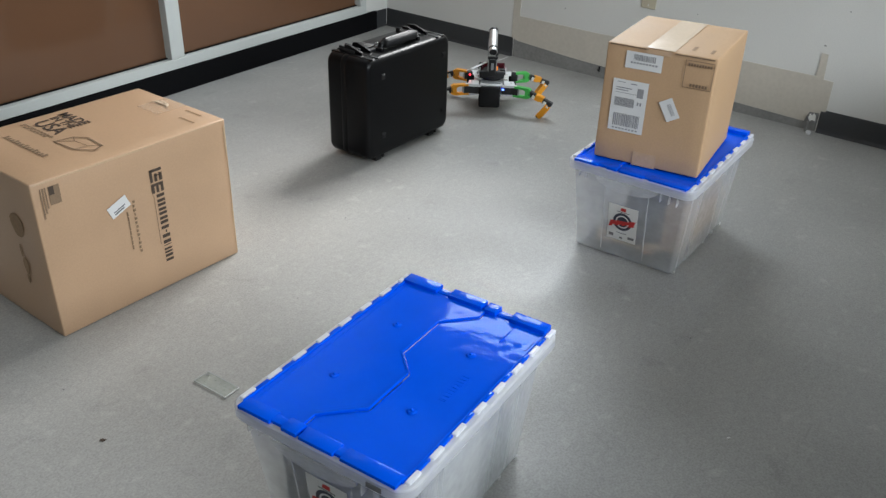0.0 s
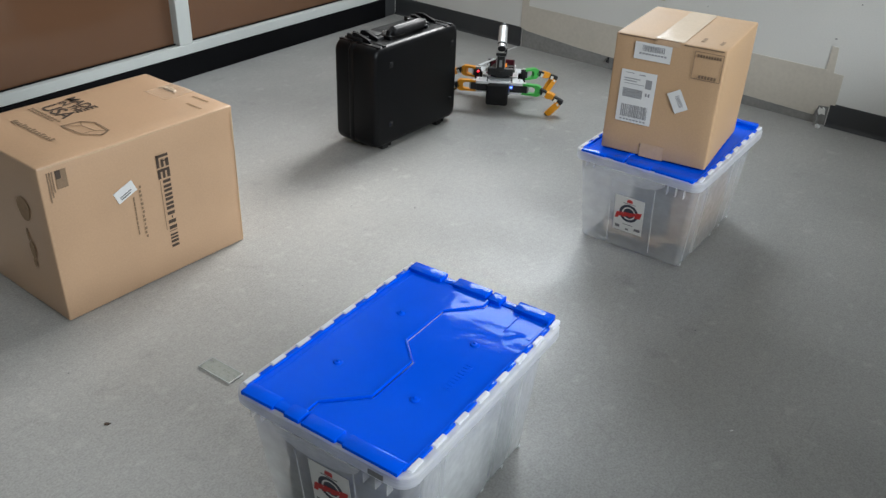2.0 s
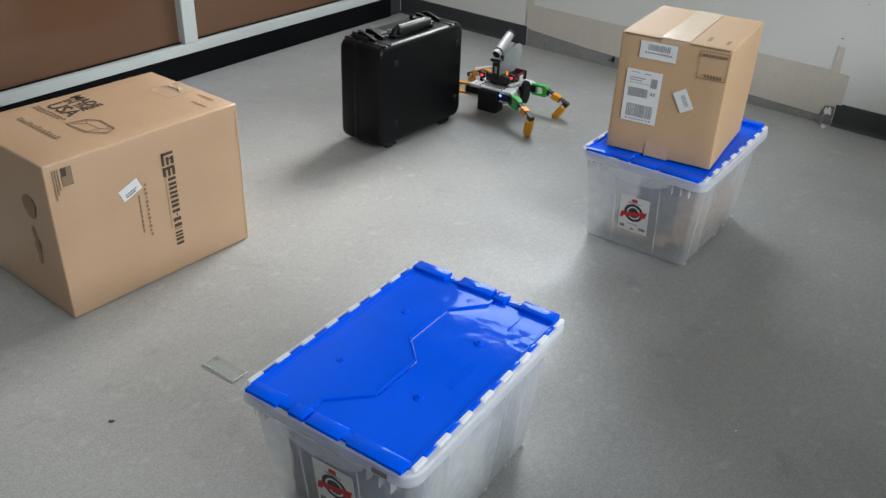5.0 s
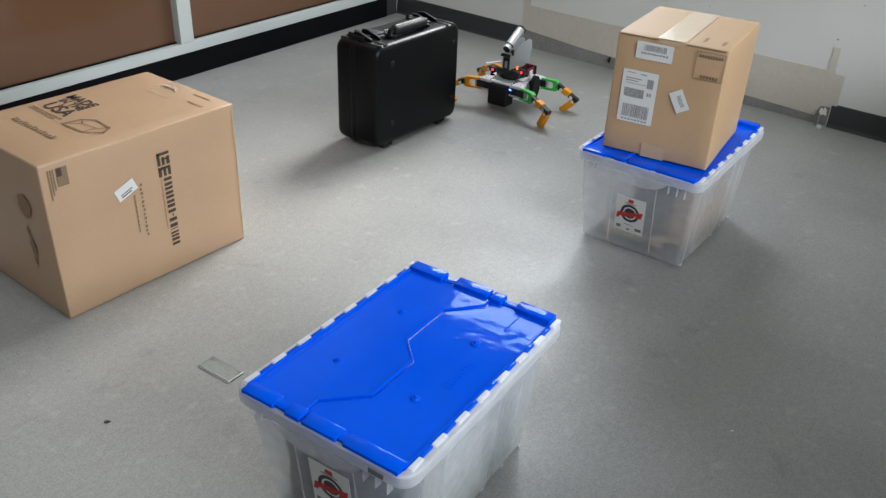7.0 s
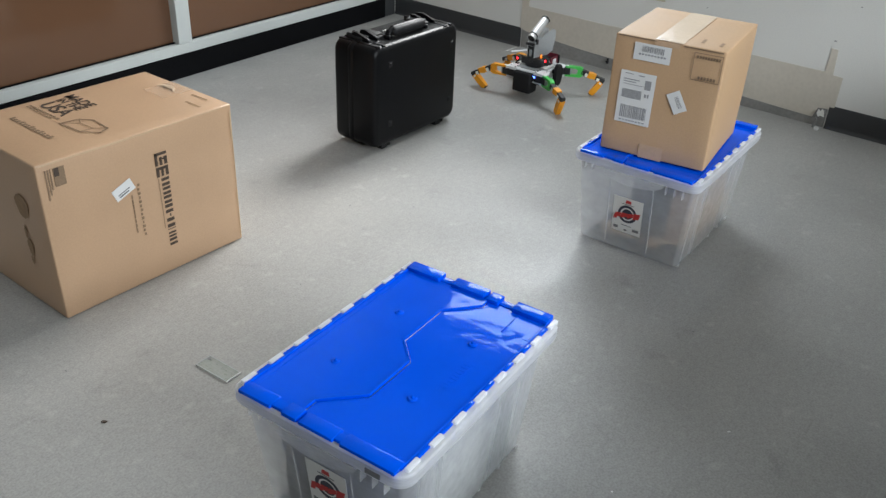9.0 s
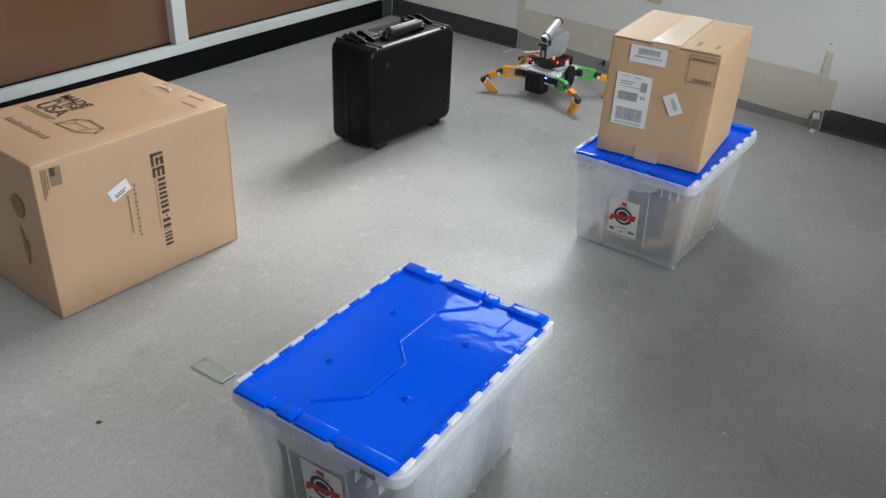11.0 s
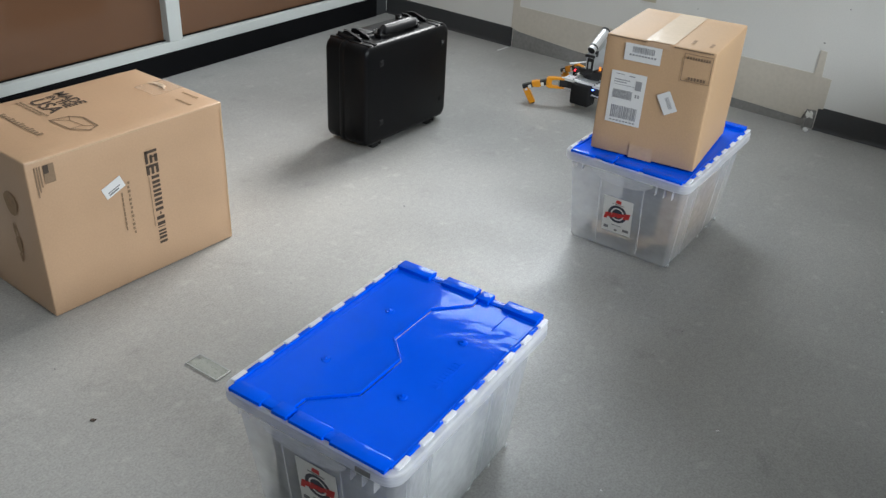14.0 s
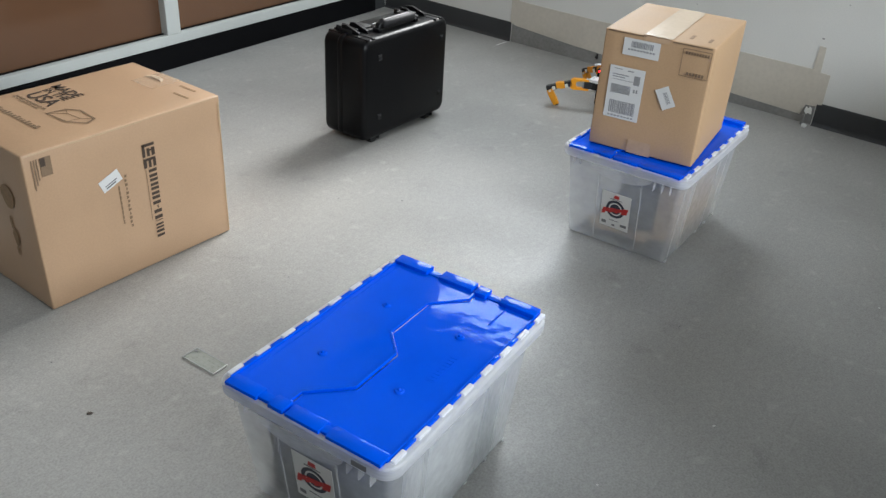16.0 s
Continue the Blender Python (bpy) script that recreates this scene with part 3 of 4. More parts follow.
crumple("packing_film", -0.165, 0.040, -0.158, 0.150, 0.215, 0.010, 0.010, PACK, "crumpled white packing film inside a bin", "packing film", 1)
crumple("grey_bag", 0.062, 0.185, -0.150, 0.145, 0.17, 0.05, 0.012, GREYBAG, "crumpled pale grey plastic bag inside a bin", "bag", 2)
for y0, y1, h, sd in ((0.065, 0.140, 0.20, 3), (-0.040, 0.045, 0.17, 5), (-0.135, -0.062, 0.15, 8)):
    crumple("dark_bag", -0.208, -0.176, y0, y1, h, 0.0, 0.011, DARKGREY if sd != 8 else SLATE, "crumpled dark grey plastic bag inside a bin", "bag", sd)
bm = bmesh.new()
box(bm, -0.205, 0.19, -0.135, 0.135, 0.016, 0.030, bevel=0.006)
tagged(part("foam_sheet", bm, SLATE, None, "blue-grey foam sheet on a bin's bottom", m=FAR), category="foam sheet")
bm = bmesh.new()
box(bm, -0.15, 0.17, -0.150, -0.085, 0.031, 0.20, bevel=0.004)
tagged(part("inner_carton", bm, CARD2, None, "small brown carton inside a bin", m=FAR), category="carton")
bm = bmesh.new()
box(bm, -0.14, 0.16, -0.075, 0.05, 0.031, 0.215, bevel=0.01)
tagged(part("grey_case", bm, SLATE, None, "blue-grey plastic case inside a bin", m=FAR), category="case")
for x, y, a, l in ((-0.182, -0.035, 72, 0.10), (-0.175, 0.100, 25, 0.07), (-0.168, -0.085, 118, 0.09), (-0.186, 0.045, 98, 0.08)):
    bm = bmesh.new()
    box(bm, -l / 2, l / 2, -0.014, 0.014, 0.0, 0.012, bevel=0.002)
    tagged(part("wood_offcut", bm, WOOD, None, "small pale wooden offcut inside a bin", m=FAR @ pose(x, y, 0.0303 + 0.0125 * (l == 0.09), 0, 0, a)), category="offcut", group="offcuts in the bin")


# ---- cartons ----
def carton_shell(parent, lx, ly, h, mat):
    bm = bmesh.new()
    box(bm, 0, lx, 0, ly, 0.001, h, bevel=0.0045, segs=3)
    bmesh.ops.subdivide_edges(bm, edges=[e for e in bm.edges if e.calc_length() > 0.1], cuts=7, use_grid_fill=True)
    for v in bm.verts:     # slight bulge and crushed corners
        c = v.co
        d = noise.noise_vector(c * 4.0) * 0.0018
        c += Vector((d.x, d.y, d.z if c.z > 0.05 else 0))
    return part("shell", bm, mat, parent, smooth=True)


carton = thing("cardboard_carton", pose(0.9266, 1.8479, 0, 0, 0, -2.11), "large closed kraft cardboard carton with dark printed marks", "carton")
CX, CY, CZ = 0.590, 0.408, 0.442
carton_shell(carton, CX, CY, CZ, CARD)
FRONT = plane_frame((0, -0.0022, 0), (1, 0, 0), (0, 0, 1))
TOP = plane_frame((0, 0, CZ + 0.0018), (0, -1, 0), (1, 0, 0))       # reads with -y to its right and x upward
LEFT = plane_frame((-0.0022, 0, 0), (0, -1, 0), (0, 0, 1))
# emblem: three blocky bent strokes
print_bars("printed_emblem", [(0.322, 0.330, 0.335, 0.372), (0.322, 0.360, 0.364, 0.372), (0.336, 0.344, 0.335, 0.358), (0.350, 0.360, 0.335, 0.358), (0.336, 0.360, 0.350, 0.354),
                              (0.322, 0.360, 0.322, 0.330), (0.322, 0.331, 0.302, 0.326), (0.337, 0.345, 0.302, 0.326), (0.351, 0.360, 0.302, 0.326)], INK, FRONT, carton, "dark blocky printed emblem")
z, rects = 0.296, []
for i, h in enumerate((0.024, 0.022, 0.023, 0.026, 0.008, 0.029, 0.006, 0.016, 0.022)):
    if i == 4:
        rects.append((0.346, 0.350, z - h, z))
    else:       # plain strokes in the place of a brand's letters
        rects += [(0.334, 0.3585, z - h * 0.36, z)] + ([(0.334, 0.3585, z - h, z - h * 0.64)] if h > 0.012 else [])
    z -= h + 0.0045
print_bars("printed_wordmark", rects, INK, FRONT, carton, "dark printed row of bars")
print_bars("printed_rule", [(0.325, 0.3265, 0.145, 0.298)], INKSOFT, FRONT, carton)
print_bars("printed_address", [(0.2575 + 0.002 * (i % 3 == 0), 0.2655 - 0.002 * (i % 2), 0.306 - 0.0125 * i - 0.0075, 0.306 - 0.0125 * i) for i in range(13)], INKSOFT, FRONT, carton, "faded printed bars")
print_bars("printed_line", [(0.2375, 0.2415, 0.280 - 0.0145 * i - 0.0125, 0.280 - 0.0145 * i) for i in range(8)], INKSOFT, FRONT, carton)
print_bars("printed_flag", [(0.042, 0.071, 0.375, 0.425)] + [(0.020 + 0.0065 * i, 0.0235 + 0.0065 * i, 0.345 + 0.012 * i, 0.425) for i in range(3)], INKSOFT, FRONT, carton, "faded printed flag patch")
print_bars("printed_flag_field", [(0.043, 0.056, 0.402, 0.424)], INK, FRONT @ Matrix.Translation((0, 0, 0.0005)), carton)
st = print_bars("white_sticker", [(-0.031, 0.031, -0.0180, 0.0180)], PAPER, FRONT @ Matrix.Translation((0.2180, 0.303, 0.0)) @ pose(0, 0, 0, 0, 0, 22), carton, "small white sticker stuck on askew")
print_bars("sticker_print", [(-0.02, 0.012, -0.013, -0.009), (-0.02, 0.018, -0.006, -0.003)], GREYINK, Matrix.Translation((0, 0, 0.0005)), st)
# top marks
lettering("printed_word", "MADE", 0.046, INK, TOP @ Matrix.Translation((-0.313, 0.296, 0)), carton, "dark printed lettering")
lettering("printed_word", "IN THE", 0.036, INK, TOP @ Matrix.Translation((-0.308, 0.266, 0)), carton)
lettering("printed_word", "USA", 0.066, INK, TOP @ Matrix.Translation((-0.302, 0.214, 0)), carton)
print_bars("printed_line", [(-0.375 + 0.0165 * i, -0.362 + 0.0165 * i, 0.196, 0.202) for i in range(9)] + [(-0.375 + 0.0165 * i, -0.364 + 0.0165 * i, 0.186, 0.191) for i in range(8)], INKSOFT, TOP, carton)
print_bars("printed_address", [(-0.325 + 0.0155 * i, -0.3145 + 0.0155 * i, 0.112, 0.124 + 0.004 * (i % 3 == 0)) for i in range(13)], INKSOFT, TOP, carton)
hexa = [(-0.200, 0.185), (-0.192, 0.235), (-0.160, 0.258), (-0.085, 0.252), (-0.072, 0.222), (-0.115, 0.190)]
bm = bmesh.new()
def stroke(b, p, q, w=0.0022, h=0.0004):
    p, q = Vector((*p, 0)), Vector((*q, 0))
    d = (q - p).normalized() * w
    n = Vector((-d.y, d.x, 0))
    prism(b, [tuple((p - d + n)[:2]), tuple((p - d - n)[:2]), tuple((q + d - n)[:2]), tuple((q + d + n)[:2])], 0, h)
for i in range(6):
    stroke(bm, hexa[i], hexa[(i + 1) % 6])
for p, q in (((-0.200, 0.185), (-0.165, 0.222)), ((-0.165, 0.222), (-0.110, 0.226)), ((-0.165, 0.222), (-0.192, 0.235)), ((-0.110, 0.226), (-0.085, 0.252)), ((-0.110, 0.226), (-0.115, 0.190))):
    stroke(bm, p, q, 0.0012, 0.0003)
tagged(part("printed_outline", bm, INKSOFT, carton, "printed outline of a tapered box", m=TOP), kind="stuff")
print_bars("printed_line", [(-0.10 + 0.011 * i, -0.092 + 0.011 * i, 0.508, 0.516) for i in range(6)], INKFAINT, TOP, carton)
print_bars("printed_line", [(-0.135 + 0.012 * i, -0.127 + 0.012 * i, 0.556, 0.564) for i in range(6)], INKFAINT, TOP, carton)
print_bars("clear_tape", [(-0.265, -0.165, 0.485, 0.5875)], CLEARTAPE, TOP, carton, "wrinkled clear packing tape")
# wrinkles in a pale opaque colour that paints in their white glints
bm = bmesh.new()
for i in range(5):
    box(bm, -0.003, 0.003, -0.016, 0.016, 0, 0.003, bevel=0.001, m=TOP @ pose(-0.205 - 0.012 * i, 0.545 + 0.008 * (i % 2), 0.0004, 0, 0, 60 + 15 * i))
part("tape_wrinkle", bm, TAPE, carton)
bm = bmesh.new()
for a0, b0, ra, rb in ((-0.108, 0.300, 0.030, 0.034), (-0.118, 0.222, 0.006, 0.020), (-0.110, 0.180, 0.013, 0.026), (-0.114, 0.140, 0.006, 0.014)):
    prism(bm, [(a0 + ra * math.cos(a) * (1 + 0.12 * math.sin(3 * a)), b0 + rb * math.sin(a)) for a in np.linspace(0, 2 * math.pi, 15)[:-1]], 0, 0.0004)
tagged(part("printed_mark", bm, INKFAINT, carton, "faded printed oval and smudged marks", m=LEFT), kind="stuff")
print_bars("worn_edge", [(0.5825, 0.5855, 0.012, 0.11), (0.581, 0.5855, 0.112, 0.17), (0.583, 0.5855, 0.172, 0.33), (0.580, 0.5855, 0.332, 0.425)], CARD_EDGE, FRONT, carton, "scuffed pale edge")
# pale strips paint in the highlight along the worn top front edge
print_bars("seam", [(0.008, 0.12, CZ - 0.0050, CZ - 0.0018), (0.121, 0.33, CZ - 0.0062, CZ - 0.0018), (0.331, 0.580, CZ - 0.0044, CZ - 0.0018)], CARD_EDGE, FRONT, carton, "worn top edge with its pale highlight painted on")

TB = pose(2.263, 0.681, 0.3172, 0, 0, 5.84)
box2 = thing("cardboard_box", TB, "brown taped cardboard box with white labels, on a bin's lid", "box")
BX, BY, BZ = 0.362, 0.3150, 0.352
carton_shell(box2, BX, BY, BZ, CARD2)
BF = plane_frame((-0.0022, 0, 0), (0, -1, 0), (0, 0, 1))     # front: -y to its right
BT = plane_frame((0, 0, BZ + 0.0018), (0, -1, 0), (1, 0, 0))
# flap edge shade, painted as dark bars along the top's front edge
print_bars("flap_shade", [(-0.305, -0.195, BZ - 0.005, BZ - 0.001), (-0.118, -0.008, BZ - 0.005, BZ - 0.001)], INKSOFT, BF, box2, "dark bars painted as shade along the flap edges")
print_bars("packing_tape", [(-0.200, -0.120, 0.0, 0.352)], TAPE, BT, box2, "broad clear packing tape, its top sheen painted in")
print_bars("packing_tape", [(-0.200, -0.128, 0.338, BZ)], SHADETAPE, BF, box2)
print_bars("packing_tape", [(-0.196, -0.125, 0.0, 0.042)], SHADETAPE, BF, box2)
print_bars("printed_mark", [(-0.086, -0.077, 0.045, 0.085), (-0.034, -0.025, 0.040, 0.078)], INKFAINT, BT, box2)
print_bars("barcode_label", [(-0.255, -0.149, 0.288, 0.337)], PAPER, BF, box2, "white barcode label")
rng = random.Random(4)
x, rects = -0.232, []
while x < -0.168:
    w = rng.choice((0.0012, 0.002, 0.003))
    rects.append((x, x + w, 0.313, 0.330))
    x += w + rng.choice((0.0012, 0.002))
print_bars("barcode", rects + [(-0.240 + 0.009 * i, -0.234 + 0.009 * i, 0.303, 0.308) for i in range(9)], LABELINK, BF @ Matrix.Translation((0, 0, 0.0005)), box2)
print_bars("shipping_label", [(-0.283, -0.178, 0.096, 0.252)], PAPER, BF, box2, "large white shipping label with barcodes")
rects = [(-0.272, -0.225, 0.226, 0.229), (-0.272, -0.235, 0.219, 0.222), (-0.272, -0.210, 0.212, 0.2135), (-0.208, -0.190, 0.205, 0.232), (-0.230, -0.212, 0.241, 0.244), (-0.270, -0.245, 0.243, 0.245)]
x = -0.272
while x < -0.215:
    w = rng.choice((0.0012, 0.002))
    rects.append((x, x + w, 0.172, 0.198))
    x += w + 0.0009
x = -0.270
while x < -0.192:
    w = rng.choice((0.0014, 0.0024, 0.0034))
    rects.append((x, x + w, 0.112, 0.150))
    x += w + rng.choice((0.0012, 0.002))
rects += [(-0.270 + 0.010 * i, -0.263 + 0.010 * i, 0.102, 0.106) for i in range(8)] + [(-0.205 + 0.008 * i, -0.200 + 0.008 * i, 0.182, 0.192) for i in range(2)]
print_bars("barcode", rects, LABELINK, BF @ Matrix.Translation((0, 0, 0.0005)), box2)
lab = print_bars("white_sticker", [(-0.020, 0.020, -0.031, 0.031)], PAPER, BF @ Matrix.Translation((-0.1095, 0.188, 0)) @ pose(0, 0, 0, 0, 0, 30), box2, "small white sticker stuck on askew")
print_bars("barcode", [(-0.002, 0.010, -0.018 + 0.0032 * i, -0.0164 + 0.0032 * i) for i in range(11)], LABELINK, Matrix.Translation((0, 0, 0.0005)), lab)
print_bars("printed_frame", [(-0.086, -0.006, 0.338, 0.3395), (-0.086, -0.006, 0.262, 0.2635), (-0.086, -0.0845, 0.262, 0.3395), (-0.0075, -0.006, 0.262, 0.3395)]
           + [(-0.078 + 0.0075 * i, -0.0725 + 0.0075 * i, 0.324, 0.332) for i in range(9)] + [(-0.066 + 0.0085 * i, -0.060 + 0.0085 * i, 0.266, 0.275) for i in range(6)], INKSOFT, BF, box2, "printed square frame with bars")


# ---- hard case ----
case = thing("hard_case", pose(2.273, 1.929, 0, 0, 0, -1.26), "black moulded plastic hard case standing on its edge", "hard case")
KL, KW, Z0, Z1 = 0.507, 0.208, 0.016, 0.408
for y0, y1 in ((0.0, 0.118), (0.122, KW)):
    bm = bmesh.new()
    loops = []
    for y, ins in ((y0, 0.020 if y0 == 0 else 0.003), (y0 + 0.002, 0.0125 if y0 == 0 else 0.0025), (y0 + 0.0065, 0.006 if y0 == 0 else 0.001), (y0 + 0.013, 0.002 if y0 == 0 else 0.0005), (y0 + 0.021, 0.0), (y1 - 0.021, 0.0), (y1 - 0.013, 0.002 if y1 == KW else 0.0005), (y1 - 0.0065, 0.006 if y1 == KW else 0.001), (y1 - 0.002, 0.0125 if y1 == KW else 0.0025), (y1, 0.020 if y1 == KW else 0.003)):
        loops.append([(KL / 2 + a, y, (Z0 + Z1) / 2 + b) for a, b, _ in rounded(KL / 2 - ins, (Z1 - Z0) / 2 - ins, 0.034, 0)])
    loft(bm, loops)
    part("shell", bm, HARD, case, "matt black ribbed moulded half", smooth=True)
bm = bmesh.new()
loft(bm, [[(KL / 2 + a, y, (Z0 + Z1) / 2 + b) for a, b, _ in rounded(KL / 2 + e, (Z1 - Z0) / 2 + e, 0.035, 0)] for y, e in ((0.108, -0.0005), (0.112, 0.0015), (0.128, 0.0015), (0.132, -0.0005))])
part("seam_lip", bm, HARD, case, smooth=True)
for x in (0.026, 0.056, 0.425, 0.458):      # ribs across the top
    bm = bmesh.new()
    box(bm, x, x + 0.016, 0.008, KW - 0.008, Z1 - 0.008, Z1 + 0.0020, bevel=0.0018)
    part("rib", bm, HARD, case, smooth=True)
for x in (0.095, 0.355):                   # latches
    bm = bmesh.new()
    box(bm, x, x + 0.05, 0.085, 0.150, Z1 - 0.004, Z1 + 0.017, bevel=0.005)
    box(bm, x + 0.005, x + 0.045, 0.068, 0.090, Z1 - 0.004, Z1 + 0.011, bevel=0.004)
    ob = part("latch", bm, HARDPAD, case, "glossy black latch", smooth=True)
    bm = bmesh.new()
    tube(bm, (x + 0.002, 0.146, Z1 + 0.012), (x + 0.048, 0.146, Z1 + 0.012), 0.006, n=10)
    part("hinge_pin", bm, HARD, ob)
for x in (0.045, 0.090, 0.385, 0.430):     # wedge-shaped latch levers
    bm = bmesh.new()
    prism(bm, [(0.060, -0.002), (0.068, 0.010), (0.130, 0.028), (0.150, 0.025), (0.158, -0.002)], x, x + 0.013, bevel=0.003,
          m=Matrix(((0, 0, 1, 0), (1, 0, 0, 0), (0, 1, 0, Z1), (0, 0, 0, 1))))
    part("latch_lever", bm, HARD, case, smooth=True)
for x in (0.148, 0.160, 0.338, 0.350):     # bright pins at the handle's ends
    bm = bmesh.new()
    bmesh.ops.create_uvsphere(bm, u_segments=8, v_segments=6, radius=0.0034, matrix=Matrix.Translation((x, 0.088, Z1 + 0.020)))
    tube(bm, (x, 0.088, Z1 - 0.002), (x, 0.088, Z1 + 0.020), 0.003, n=8)
    part("pin", bm, SILVER, case, "bright metal pin", smooth=True)
for x in (0.040, 0.072, 0.372, 0.412, 0.444):     # knobs and hinge blocks beside the latches
    bm = bmesh.new()
    box(bm, x, x + 0.012, 0.100, 0.168, Z1 - 0.002, Z1 + 0.013, bevel=0.004)
    box(bm, x + 0.002, x + 0.010, 0.150, 0.178, Z1 - 0.002, Z1 + 0.020, bevel=0.004)
    part("hinge_block", bm, HARDPAD, case, smooth=True)
bm = bmesh.new()
pts = [(0.138, Z1 + 0.008), (0.150, Z1 + 0.032), (0.170, Z1 + 0.042), (0.318, Z1 + 0.042), (0.338, Z1 + 0.032), (0.350, Z1 + 0.008)]
for p, q in zip(pts, pts[1:]):
    tube(bm, (p[0], 0.060, p[1] - 0.012), (q[0], 0.060, q[1] - 0.012), 0.0135, n=12)
for p in pts[1:-1]:
    bmesh.ops.create_uvsphere(bm, u_segments=12, v_segments=8, radius=0.0138, matrix=Matrix.Translation((p[0], 0.060, p[1] - 0.012)))
hd = part("handle", bm, HARD, case, "black carrying handle", smooth=True)
bm = bmesh.new()
box(bm, 0.156, 0.345, 0.036, 0.076, Z1 + 0.006, Z1 + 0.040, bevel=0.014, segs=3)
part("grip", bm, HARDPAD, hd, smooth=True)
for x in (0.128, 0.342):
    bm = bmesh.new()
    box(bm, x, x + 0.018, 0.040, 0.085, Z1 - 0.004, Z1 + 0.014, bevel=0.004)
    part("handle_mount", bm, HARD, case, smooth=True)
for x in (0.078, 0.452):
    for z in (0.090, 0.322):
        bm = bmesh.new()
        box(bm, x, x + 0.022, -0.0025, 0.003, z, z + 0.022, bevel=0.002)
        box(bm, x + 0.005, x + 0.017, -0.0045, 0.0, z + 0.005, z + 0.017, bevel=0.0015)
        part("corner_pad", bm, HARDPAD, case)
for x in (0.055, 0.39):
    for y in (0.012, 0.150):
        bm = bmesh.new()
        box(bm, x, x + 0.035, y, y + 0.028, 0.0, Z0 + 0.006, bevel=0.004)
        box(bm, x + 0.040, x + 0.052, y, y + 0.028, 0.004, Z0 + 0.006, bevel=0.003)
        part("foot", bm, RUBBER, case)

# ---- small things on the floor ----
pl = thing("glass_plate", pose(1.0345, 1.383, 0, 0, 0, 1), "thin smoked glass plate lying on the floor", "glass plate")
bm = bmesh.new()
box(bm, -0.024, 0.024, -0.054, 0.054, 0.0005, 0.0040, bevel=0.0012)
part("plate", bm, GLASS, pl)
bm = bmesh.new()
box(bm, -0.0235, 0.0235, -0.0575, -0.0545, 0.0005, 0.0042)
part("white_edge", bm, PAPER, pl)
for x0, x1, y0, y1 in ((-0.0235, -0.0210, -0.0535, 0.0535), (0.0210, 0.0235, -0.0535, 0.0535), (-0.0209, 0.0209, 0.0505, 0.0535)):
    bm = bmesh.new()
    box(bm, x0, x1, y0, y1, 0.0040, 0.0045)
    part("border", bm, PLATE, pl)
bm = bmesh.new()
tube(bm, (0.012, 0.044, 0.0039), (0.012, 0.044, 0.0046), 0.004, n=12)
part("drilled_spot", bm, GREYINK, pl)

rng = random.Random(11)
SPOTS = [(0.749, 1.433, 0.0075, INK, "dark dried leaf scrap"), (2.42, 0.10, 0.006, PAPER, "tiny white paper scrap"), (1.62, 0.30, 0.004, PAPER, "tiny white paper scrap"), (2.03, 1.55, 0.004, GREYINK, "small dark grit crumb"),
         (1.44, 1.50, 0.003, GREYINK, "small dark grit crumb"), (1.90, 1.72, 0.003, GREYINK, "small dark grit crumb"), (1.28, 0.43, 0.0035, PAPER, "tiny white paper scrap"), (1.95, 0.52, 0.003, GREYINK, "small dark grit crumb"), (0.80, 1.66, 0.0025, GREYINK, "small dark grit crumb")]
for x, y, r, mt, lb in SPOTS:
    bm = bmesh.new()
    prism(bm, [(r * rng.uniform(0.6, 1.3) * math.cos(a), 0.6 * r * rng.uniform(0.6, 1.3) * math.sin(a)) for a in np.linspace(0, 2 * math.pi, 8)[:-1]], 0, r * 0.35, bevel=r * 0.1)
    tagged(part("debris", bm, mt, None, lb, m=pose(x, y, 0, 0, 0, rng.uniform(0, 180))), category="debris", group="crumbs on the floor")

scrap = thing("tape_scrap", WALL @ pose(-0.02, -1.585, 0, 0, 0, 0), "torn white tape scrap by the loose baseboard", "tape scrap")
bm = bmesh.new()
prism(bm, [(-0.012, 0.050), (-0.008, 0.076), (0.002, 0.084), (0.006, 0.072), (0.016, 0.080), (0.020, 0.060), (0.010, 0.046), (0.002, 0.054)], 0, 0.004, m=Matrix(((0, 0, -1, 0), (1, 0, 0, 0), (0, 1, 0, 0), (0, 0, 0, 1))))
part("torn_piece", bm, HORN, scrap)
bm = bmesh.new()
prism(bm, [(-0.045, -0.012), (-0.015, -0.010), (0.0, 0.006), (-0.012, 0.014), (-0.040, 0.004)], 0, 0.006, bevel=0.002)
part("fallen_piece", bm, PAPER, scrap)
bm = bmesh.new()
box(bm, -0.02, 0.0, 0.012, 0.020, 0.002, 0.045)
part("dark_piece", bm, MIDGREY, scrap)
bm = bmesh.new()
box(bm, -0.045, 0.045, -0.004, 0.004, 0, 0.002)
tagged(part("tape_strip", bm, PAPER, None, "short white tape strip on the floor by the baseboard", m=pose(3.789, 2.270, 0, 0, 0, -3.5)), category="tape strip")
bm = bmesh.new()
tube(bm, (-0.016, 0, 0.042), (-0.004, 0, 0.042), 0.006, n=14)
box(bm, -0.008, -0.002, -0.004, 0.004, 0.030, 0.058, bevel=0.001)
tagged(part("floor_bracket", bm, SERVO, None, "small dark metal bracket at the wall's foot", m=WALL @ pose(0, -0.53, 0)), category="bracket")


# ---- walking robot ----
# robot space: x ahead, y to its left, z up, origin on the floor below its middle
HIPX, HIPY, HIPZ = 0.084, 0.074, 0.102
COXA, FEMUR, TIBIA = 0.110, 0.092, 0.086
robot = thing("walking_robot", pose(3.15, 1.945, 0, 0, 0, 211), "four-legged robot with orange and green legs and a silver tube", "robot")


